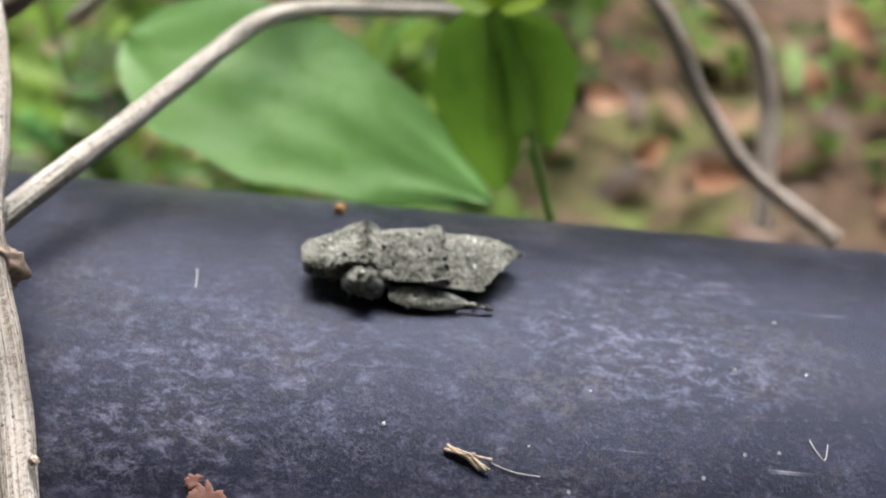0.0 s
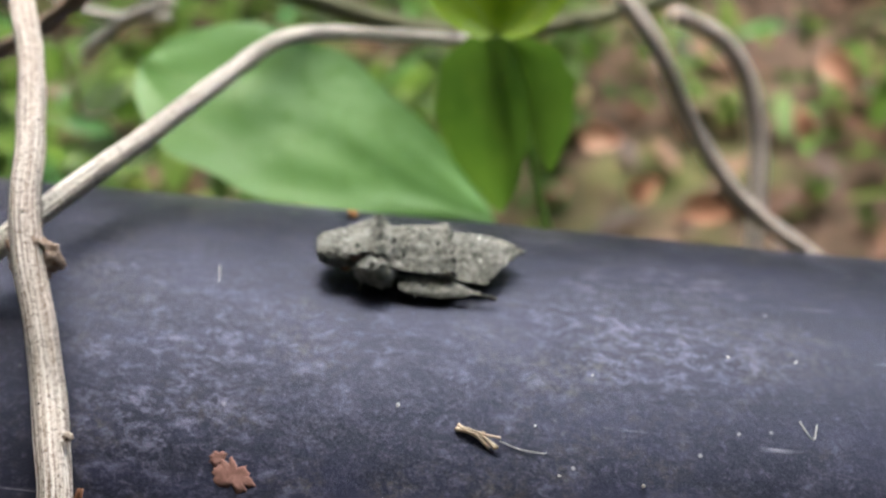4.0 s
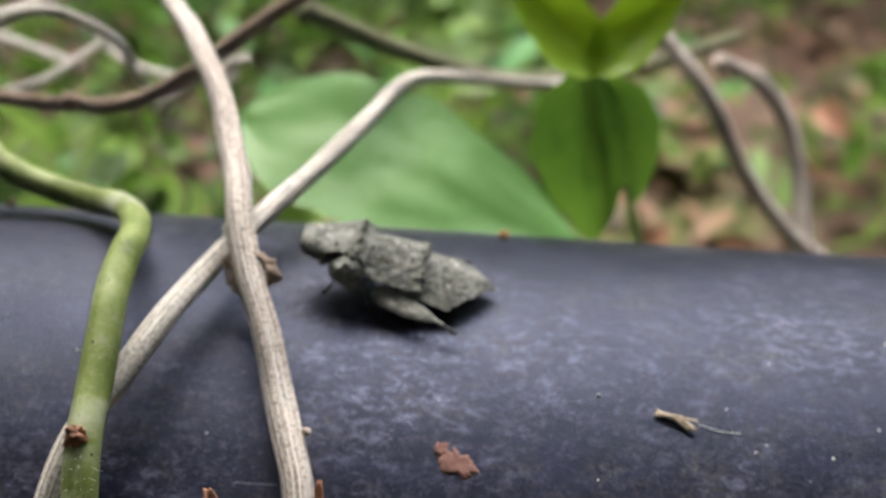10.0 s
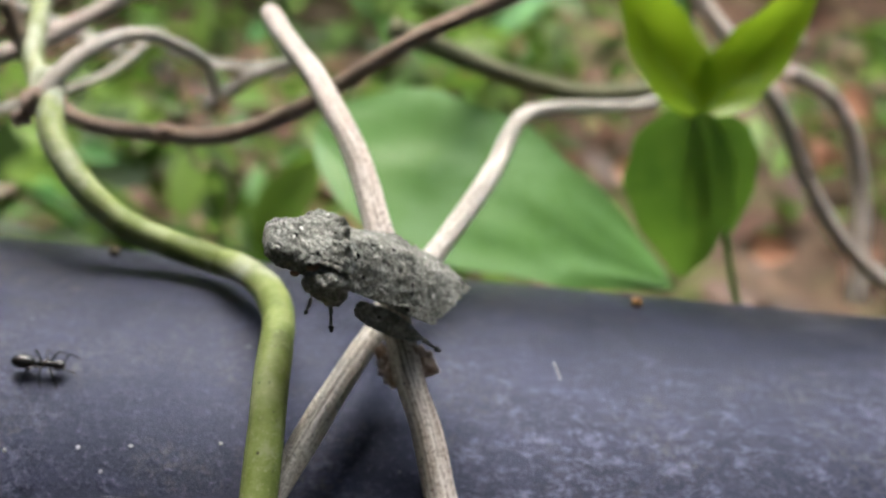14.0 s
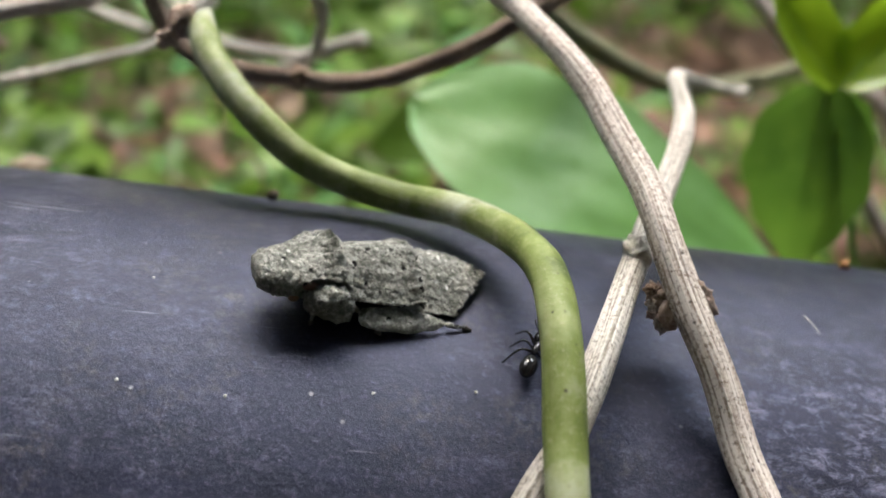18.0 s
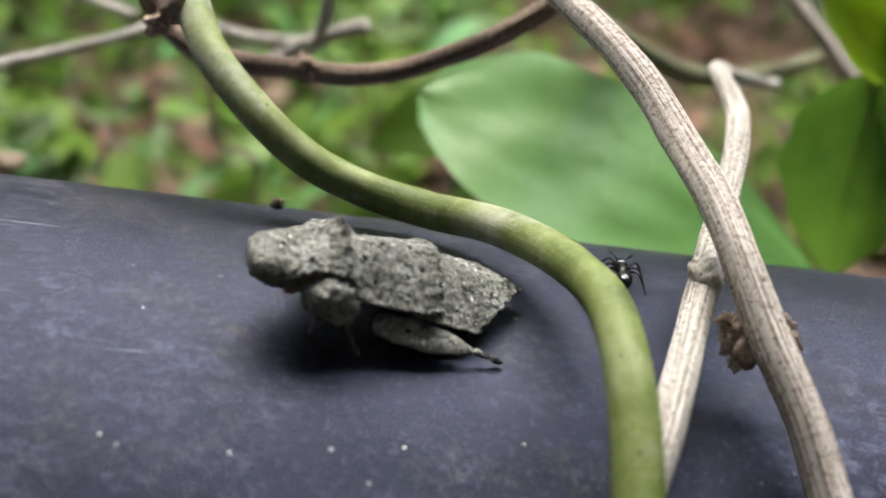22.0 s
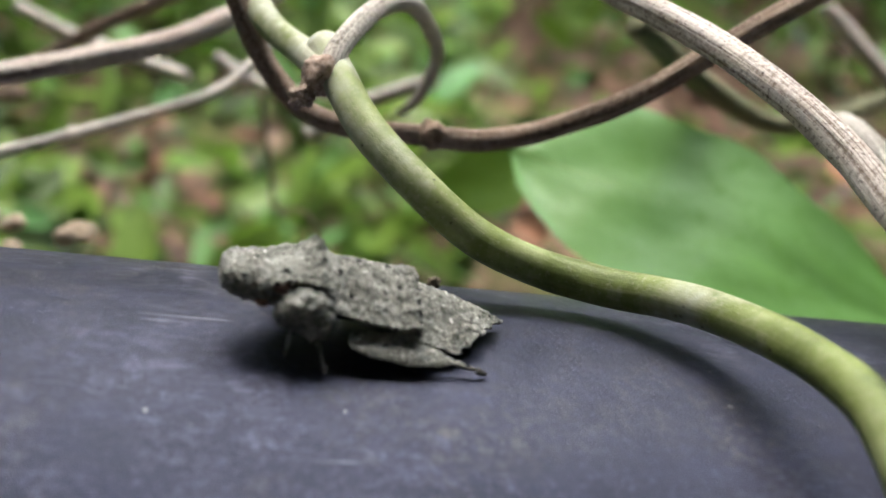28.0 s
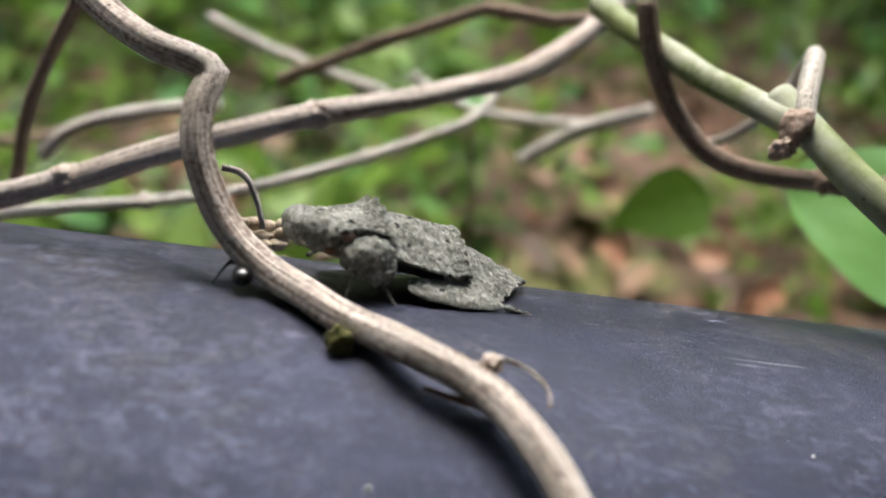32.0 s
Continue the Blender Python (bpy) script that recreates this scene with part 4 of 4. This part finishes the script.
def pronotum_form(u, v):
    s = v * 2 - 1
    x = -5.5 + 3.2 * u + 0.12 * math.sin(s * 9) * u ** 4
    step = 1 / (1 + math.exp(-(x + 3.8) * 9))
    w = 1.95 + 0.22 * u + 0.35 * step + 0.08 * math.sin(x * 7)
    top = 2.42 + 0.62 * min(1.0, u * 1.8) + 0.66 * math.exp(-((x + 3.1) / 0.42) ** 2) * (1 - 0.3 * abs(s) + 0.34 * math.sin(s * 14 + 1))
    rim = 2.0 + 0.5 * min(1.0, u * 3) + 0.05 * step - 0.55 * max(0.0, (x + 2.9) / 0.6)
    return (x, w * s, rim + (top - rim) * (1 - abs(s) ** 2.4) + 0.08 * math.exp(-((abs(s) - 0.55) / 0.12) ** 2))


head_form()
shell("pronotum", pronotum_form, 56, 60, 0.34, 0.9)
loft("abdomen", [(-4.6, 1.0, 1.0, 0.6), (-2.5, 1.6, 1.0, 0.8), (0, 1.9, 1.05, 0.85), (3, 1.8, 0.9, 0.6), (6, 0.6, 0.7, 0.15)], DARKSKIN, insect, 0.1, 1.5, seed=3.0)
EYESKIN = plain("eye_skin", [(0.3, (0.12, 0.06, 0.03)), (0.7, (0.3, 0.17, 0.1))], 2500, 0.5)
PITSKIN = plain("pit_skin", [(0.3, (0.08, 0.05, 0.04)), (0.7, (0.2, 0.13, 0.11))], 1800, 0.75, 0.0002)
for sgn in (-1, 1):
    bm = bmesh.new()
    for c, size, seed in (((-3.5, 2.35, 1.15), (1.25, 1.1, 1.18), 4.0), ((-2.95, 2.7, 0.75), (0.85, 0.72, 0.95), 6.0), ((-4.3, 2.2, 0.9), (0.75, 0.75, 0.8), 8.0)):
        blob(bm, (c[0] * 0.001, c[1] * sgn * 0.001, c[2] * 0.001), [k * 0.001 for k in size], 0.16, seed + sgn, freq=3.4, sub=4)
    part("thorax_side", bm, SKIN, insect)
    lump("antenna_pit", (-0.0048, sgn * 0.00188, 0.00185), (0.0006, 0.00022, 0.0003), PITSKIN, insect, 0.3, 5.0, label="reddish brown hollow beside the eye")
    lump("eye", (-0.0056, sgn * 0.00185, 0.00095), (0.00034, 0.0002, 0.00022), EYESKIN, insect, 0.1, 2.0, label="small brown eye")


def wing_top(x):
    return float(np.interp(x, [-2.4, -1.5, 0, 1.3, 2.5, 4.0, 5.5, 7.4], [2.95, 3.0, 2.86, 2.64, 2.38, 1.98, 1.55, 1.0]))


def wing_low(x):
    return float(np.interp(x, [-2.4, 0, 2, 5, 7.4], [1.25, 0.95, 0.62, 0.22, 0.3]))


def wing_wide(x):
    return float(np.interp(x, [-2.4, -1, 1.2, 3, 5.2, 7.4], [2.55, 2.8, 3.1, 3.3, 3.45, 3.5]))


def wing_form(side, first, reach, slant, ragged):
    """A wing's plate: it runs back from first by reach, its hind edge slanting forward towards the lower edge."""
    def fn(u, v):
        edge = ragged * (abs(math.sin(v * 19 + side)) - 0.5 + 0.8 * noise.noise(Vector((v * 9, side, first)))) * u ** 12
        x = first + u * (reach - slant * v ** 0.9) + edge
        z = wing_top(x) + (wing_low(x) - wing_top(x)) * v ** 1.35
        lines = 0.018 * math.sin(v * 30) * max(0.0, math.sin(math.pi * min(1.0, v * 1.1)))
        lines += 0.24 * max(0.0, noise.noise(Vector((x * 2.6, v * 8.5, 4.0 + side))) - 0.05) * min(1.0, max(0.0, (x - 2.2) / 1.5))
        hem = 0.06 * math.exp(-((1 - v) / 0.05) ** 2) + 0.04 * math.exp(-((1 - u) / 0.04) ** 2)
        return (x, side * wing_wide(x) * (0.006 + 0.994 * v ** 0.85), z + lines + hem)
    return fn


def wing_base_form(side):
    inner = wing_form(side, -2.75, 4.6, -0.2, 0.3)

    def fn(u, v):
        x, y, z = inner(u, v)
        back = math.exp(-((u - 0.95) / 0.07) ** 2)
        tuft = 0.2 * back * (0.4 + 1.3 * abs(noise.noise(Vector((v * 7.5, 3.0, side)))))
        return (x, y + side * 0.1 * v, z + 0.08 + 0.42 * u ** 2.5 + tuft)
    return fn


for sgn in (-1, 1):
    shell("wing_tip", wing_form(sgn, 0.7, 6.95, 3.3, 0.22), 96, 64, 0.15, 0.95)
    shell("wing_base", wing_base_form(sgn), 72, 56, 0.2, 1.1)
    # Shade of the slit between the wing plates, laid on as a dark tube.
    seam = [Vector((1.95 + 0.2 * v + 0.12 * math.sin(v * 19), sgn * (wing_wide(2.0) + 0.1) * (0.02 + 0.98 * v ** 0.85), wing_top(2.0) + (wing_low(2.0) - wing_top(2.0)) * v ** 1.35 + 0.46)) * 0.001 for v in [k / 16 for k in range(17)]]
    part("wing_seam_shade", tube(seam, lambda u: 0.00012 * (1 + 0.4 * math.sin(u * 23)), 8, 0.0, 1.0, 0.5), DARKSKIN, insect, "dark strip standing in for the shade of the slit across the wing")
    lump("tail_point", (0.0072, sgn * 0.00022, 0.00105), (0.00034, 0.00028, 0.00012), DARKSKIN, insect, 0.4, sgn, label="blackish tip of the folded wing")


def blade(a, b, across, wide, thick, full=0.55, seed=0.0, rings=26):
    """A flat leaf-shaped limb piece from a to b; across is the way its flat side spreads."""
    bm = bmesh.new()
    ax = (b - a).normalized()
    ac = (across - ax * across.dot(ax)).normalized()
    nn = ax.cross(ac)
    made = []
    for i in range(rings + 1):
        u = i / rings
        k = (0.25 + 0.75 * math.sin(math.pi * min(1.0, u * 0.92 + 0.12)) ** 0.7) if full > 0.5 else min(1.0, (u + 0.01) / 0.16) ** 0.5 * (1 - 0.6 * u ** 2)
        k *= 0.5 if u in (0, 1) else 1
        c = a.lerp(b, u)
        ring = []
        for j in range(16):
            an = 2 * math.pi * j / 16
            q = c + ac * (math.cos(an) * wide * k) + nn * (math.sin(an) * thick * k)
            f = noise.noise(q * 1400 + Vector((seed, 0, 0))) * 0.00007 + noise.noise(q * 3800) * 0.00004
            ring.append(bm.verts.new(q + (ac * math.cos(an) + nn * math.sin(an)) * f))
        made.append(ring)
    for p, q in zip(made, made[1:]):
        for j in range(16):
            bm.faces.new((p[j], p[(j + 1) % 16], q[(j + 1) % 16], q[j]))
    bm.faces.new(made[0][::-1])
    bm.faces.new(made[-1])
    bmesh.ops.recalc_face_normals(bm, faces=bm.faces)
    return bm


def leg(name, side, joints, sizes, across):
    """A leg that turns at its hip; shin and foot are pieces of it."""
    pts = [Vector((j[0], j[1] * side, j[2])) * 0.001 for j in joints]
    hip = pts[0]
    spread = Vector((across[0], across[1] * side, across[2]))
    thigh = part(name, blade(Vector(), pts[1] - hip, spread, sizes[0][0] * 0.001, sizes[0][1] * 0.001, 0.6, side), SKIN, insect)
    thigh.location = hip
    part("shin", blade(pts[1] - hip, pts[2] - hip, spread, sizes[1][0] * 0.001, sizes[1][1] * 0.001, 0.3, side + 3), SKIN, thigh)
    part("foot", blade(pts[2] - hip, pts[3] - hip, spread, sizes[2][0] * 0.001, sizes[2][1] * 0.001, 0.4, side + 5), DARKSKIN, thigh)
    return thigh


HIND = ([(-1.9, 3.2, 0.5), (3.4, 4.1, 0.2), (4.5, 4.35, 0.0), (5.1, 4.45, -0.1)], [(0.78, 0.15), (0.17, 0.15), (0.2, 0.17)], (0, 0.8, -0.6))
MIDDLE = ([(-2.5, 1.6, 0.7), (-1.6, 2.7, 0.35), (-0.9, 3.8, 0.0), (-0.65, 4.15, -0.15)], [(0.24, 0.2), (0.15, 0.13), (0.21, 0.17)], (1, 0, 0.2))
FRONT = ([(-4.0, 1.2, 0.7), (-4.3, 2.1, 0.4), (-4.6, 2.8, -0.05), (-4.75, 3.05, -0.15)], [(0.22, 0.18), (0.15, 0.13), (0.19, 0.16)], (1, 0, 0.2))
hind_near, hind_far = leg("hind_leg", -1, *HIND), leg("hind_leg", 1, [(-1.9, 2.4, 0.6), (3.4, 2.6, 0.4), (4.6, 2.7, 0.25), (5.2, 2.75, 0.15)], HIND[1], HIND[2])
mid_near, mid_far = leg("middle_leg", -1, *MIDDLE), leg("middle_leg", 1, *MIDDLE)
fore_near, fore_far = leg("front_leg", -1, *FRONT), leg("front_leg", 1, *FRONT)


# ---- ants and mite ----
def make_ant(label):
    ant = base("ant", Matrix(), label, "ant")
    lump("head", (0.00165, 0, 0.00085), (0.00058, 0.0005, 0.00042), ANTSKIN, ant, 0.05, 1.0, sub=3)
    lump("thorax", (0.0006, 0, 0.0009), (0.00075, 0.0003, 0.00034), ANTSKIN, ant, 0.1, 2.0, sub=3)
    lump("waist", (-0.00025, 0, 0.0008), (0.00022, 0.00014, 0.00024), ANTSKIN, ant, 0.1, 3.0)
    lump("gaster", (-0.00125, 0, 0.00095), (0.00098, 0.00062, 0.0006), ANTSKIN, ant, 0.04, 4.0, sub=3)
    for sgn in (-1, 1):
        for k, (x, tx) in enumerate(((0.9, 1.9), (0.55, 0.5), (0.25, -1.1))):
            line = spline([Vector((x, 0.2 * sgn, 0.8)) * 0.001, Vector(((x + tx) / 2, 1.0 * sgn, 1.25)) * 0.001, Vector((tx, 1.8 * sgn, 0.03)) * 0.001], 0.0002)
            part("leg", tube(line, lambda u: 0.00009 * (1.2 - 0.6 * u), 6), ANTSKIN, ant)
        line = spline([Vector((2.0, 0.2 * sgn, 1.0)) * 0.001, Vector((2.5, 0.8 * sgn, 1.35)) * 0.001, Vector((3.3, 0.7 * sgn, 0.9)) * 0.001], 0.0002)
        part("antenna", tube(line, 0.00006, 6), ANTSKIN, ant)
    return ant


ant_a = make_ant("glossy black ant walking along the pipe")
ant_b = copy_thing(ant_a, on_pipe(-106, -12, 180))
tagged(ant_b, "glossy black ant on the far side of the pipe", "ant")
mite = base("mite", Matrix(), "tiny bright orange-red velvet mite", "mite")
lump("body", (0, 0, 0.0004), (0.00048, 0.00038, 0.00034), MITE, mite, 0.15, 1.0, sub=3)
for sgn in (-1, 1):
    for k in range(4):
        x = (0.35 - 0.23 * k) * 0.001
        line = [Vector((x, 0.0002 * sgn, 0.0004)), Vector((x * 1.5, 0.0005 * sgn, 0.0005)), Vector((x * 2.0, 0.0008 * sgn, 0.00002))]
        part("leg", tube(spline(line, 0.0001), 0.00005, 5), MITE, mite)


for bug, k in ((ant_a, 0.85), (ant_b, 0.85), (mite, 0.72)):
    for ob in bug.children_recursive:
        if ob.data.users == 1 or bug is not ant_b:
            ob.data.transform(Matrix.Scale(k, 4))


# ---- what moves ----
INSECT_ROWS = [
    (0, 6.1, -0.18, 30.37, 1.42, -1.66, 11.58),
    (1, 6.09, -0.21, 30.35, 1.33, 1, 13.47),
    (2, 5.83, -0.5, 30.35, 1.99, -0.78, 12.51),
    (3, 5.9, -0.06, 30.36, 1.18, -1.37, 10.92),
    (3.5, 5.9, -0.06, 30.36, 1.18, -1.37, 10.92),
    (5.5, 4.59, -0.83, 31.27, 2.91, 4.59, 11.48),
    (6, -0.13, -2.28, 31.25, 5.25, 3.95, 12.46),
    (6.5, -5.76, -6.06, 30.68, 11.17, 6.23, 12.09),
    (7, -9.11, -7.81, 30.32, 15.1, 5.12, 8.68),
    (7.5, -8.82, -9.52, 29.78, 17.95, 7.78, 7.84),
    (8, -8.5, -8.82, 30, 17.05, 6.52, 6.55),
    (8.5, -8.42, -8.05, 30.21, 15.64, 8.35, 3.7),
    (9, -9.34, -6.36, 30.63, 13.38, 10.81, 4.73),
    (9.5, -10.07, -4.7, 30.94, 9.66, 9.69, 0.97),
    (10, -9.43, -3.53, 31.08, 7.55, 10.05, -2.92),
    (10.5, -9.53, -1.04, 31.28, 3.38, 9.81, -3.19),
    (11, -10.43, 0.63, 31.27, -0.74, 11.96, -1.45),
    (11.5, -13.11, 3.22, 31.04, -5.41, 8.6, -8.65),
    (12, -14.74, 3.1, 32.72, 0.84, 23.99, 11.13),
    (12.5, -15.71, -1.84, 36.32, -7.57, 33, 17.58),
    (13, -18.42, -4.79, 39.13, 5.02, 41.25, 30.47),
    (13.5, -21.27, -5.2, 38.9, 2.48, 31.88, 18),
    (14, -22.97, -7.16, 39.35, 20.25, 20.08, 21.8),
    (14.5, -25.4, -7.2, 38.2, 10, 9, 27),
    (15, -28.19, -8.01, 36.81, -8.66, -2.96, 35.51),
    (15.5, -30.7, -6.68, 34.64, -15.65, 0.7, 30.81),
    (17.5, -38.26, -4.47, 29.98, 9.78, 4.56, 19.84),
    (18, -38.17, -4.65, 29.95, 10.19, 3.26, 20.6),
    (19, -38.08, -4.44, 29.98, 9.67, 3.03, 19.87),
    (20, -38.21, -4.57, 29.95, 9.98, 2.64, 19.64),
    (21, -38.2, -4.48, 29.97, 9.81, 2.83, 20.58),
    (22, -38.93, -3.66, 30.91, 7.89, 6.23, 12.68),
    (22.3, -40.58, -3.25, 30.4, 7.29, 5.87, 13.81),
    (23, -39.48, -3.16, 30.12, 7.29, 5.41, 12.62),
    (24, -39.57, -3.18, 30.13, 7.39, 7.15, 13.1),
    (25, -39.5, -3.11, 30.13, 7.33, 6.04, 13.66),
    (25.5, -39.4, -3.29, 30.12, 7.54, 6.06, 11.49),
    (27.5, -44.6, 1.4, 30.92, -0.81, 5, 1),
    (28, -50.4, 1.09, 30.88, -0.49, 9.42, 9.55),
    (28.5, -60.6, 0.2, 30.77, 4.09, 11, 15),
    (29, -69.4, -0.61, 30.84, 3.28, 11.28, 16.88),
    (29.5, -70.23, -0.41, 30.8, 4.19, 10.14, 19.85),
    (30, -70.02, -0.14, 30.78, 1.92, 8.85, 18.18),
    (30.5, -71.04, 0.71, 30.75, 2.21, 9.46, 17.06),
    (31, -74.75, 2.81, 30.58, -0.88, 10.77, 18.71),
    (31.5, -77.09, 4.11, 30.34, -4.3, 10.04, 14.14),
    (32, -78.57, 7.2, 29.65, -8.17, 11.67, 15),
]
# seconds, x along the pipe, degrees round it, heading
ANT_ROWS = [(0, -150, 20, 0), (11, -110, 18, 0), (13, -62, 15, 0), (14, -45.3, 13.8, 0), (14.5, -38.6, 15.1, -10), (15, -39, 21.2, -60), (15.5, -36.1, 23.7, -8), (16.5, -31.2, 20.9, 30), (17.5, -28.4, 17.9, 60), (18.5, -28.2, 17, 70), (19, -24.7, 9.9, 40), (19.5, -23.7, 9.3, 30), (20, -24, 6.5, 60), (20.5, -24.2, 5.4, 80), (21, -24.8, 3.6, 85), (21.5, -24.9, 2.5, 90), (22, -24.3, -3.8, 80), (22.5, -21.6, -8.4, 20), (23, -21.6, -9.5, 40), (23.5, -18.5, -19.6, 50), (24, -15, -32, 40), (25, -6, -50, 20), (32, 60, -70, 10)]
ANT_FAR_ROWS = [(0, -170, -40, 0), (27, -140, -36, 0), (29.5, -96, -16, 10), (30, -92.5, -10, 10), (30.5, -92, -12, 20), (31, -90.5, -17.7, 40), (31.5, -88.4, -24.9, 80), (32, -87.2, -7.1, 80)]
MITE_ROWS = [(0, -24.5, -110, 90, 0), (17, -30.3, 12, 90, 0), (19.3, -27.8, -14.4, 90, 0), (20.5, -25.3, 8.3, 110, 0), (20.8, -28.0, 15.7, 150, 6.66), (21.0, -28.6, 16.1, 190, 6.58), (21.2, -29.4, 18.2, 230, 5.95), (21.5, -29.6, 20.7, 250, 5.67), (22, -25.8, 17.5, 230, 0), (22.4, -28.8, 16.7, 190, 0), (23, -37.4, 14.1, 180, 0), (23.5, -47.6, 25.2, 200, 0), (24, -56, 36, 210, 0), (25, -62, 66, 220, 0), (27, -64, 110, 220, 0), (32, -66, 140, 220, 0)]


def out_of(t):
    """How far the legs are spread at t: 0 drawn in, 1 standing."""
    return float(np.interp(t, [0, 4.6, 5.4, 16.2, 17.0, 21.6, 21.9, 22.1, 22.4, 25.9, 26.8, 32], [0, 0, 1, 1, 0, 0, 1, 1, 0, 0, 1, 1]))


def motions():
    walk(insect, [(t, mpose(x, y, z, rx, ry, rz)) for t, x, y, z, rx, ry, rz in INSECT_ROWS])
    moving = [k * 0.25 for k in range(129)]
    for ob, side, phase, swing, spread, shift in ((hind_near, -1, 0.0, 5, (0, 6, -4), (0.6, 0.1, -0.18)), (hind_far, 1, 0.5, 5, (0, 6, 3), (0.6, 0.0, -0.4)), (mid_near, -1, 0.5, 12, (18, 0, -14), (-0.6, 0.1, -0.2)), (mid_far, 1, 0.0, 12, (-18, 0, 14), (0, 0.3, -0.2)),
                                           (fore_near, -1, 0.0, 12, (20, 0, 6), (0, -0.6, -0.2)), (fore_far, 1, 0.5, 12, (-20, 0, -6), (0, 0.6, -0.2))):
        hip = ob.location.copy()
        rows = []
        for t in moving:
            k = out_of(t)
            going = 1.0 if 6.2 < t < 16 or 26 < t < 31.4 else 0.15
            s = math.sin(2 * math.pi * (t * 1.37 + phase)) * swing * k * going
            level = -float(np.interp(t, [r[0] for r in INSECT_ROWS], [r[5] for r in INSECT_ROWS])) if ob in (hind_near, hind_far) and not 12 < t < 15.5 else 0.0
            rows.append((t, Matrix.Translation(hip + Vector(shift) * 0.001 * k) @ Euler((radians(spread[0] * k), radians(spread[1] * k + level), radians(spread[2] * k))).to_matrix().to_4x4() @ Matrix.Rotation(radians(s), 4, "Z")))
        walk(ob, rows)
    for ob, rows in ((ant_a, ANT_ROWS), (ant_b, ANT_FAR_ROWS)):
        walk(ob, [(t, on_pipe(x, d, h)) for t, x, d, h in rows])
    walk(mite, [(t, on_pipe(x, d, h, up)) for t, x, d, h, up in MITE_ROWS])


motions()
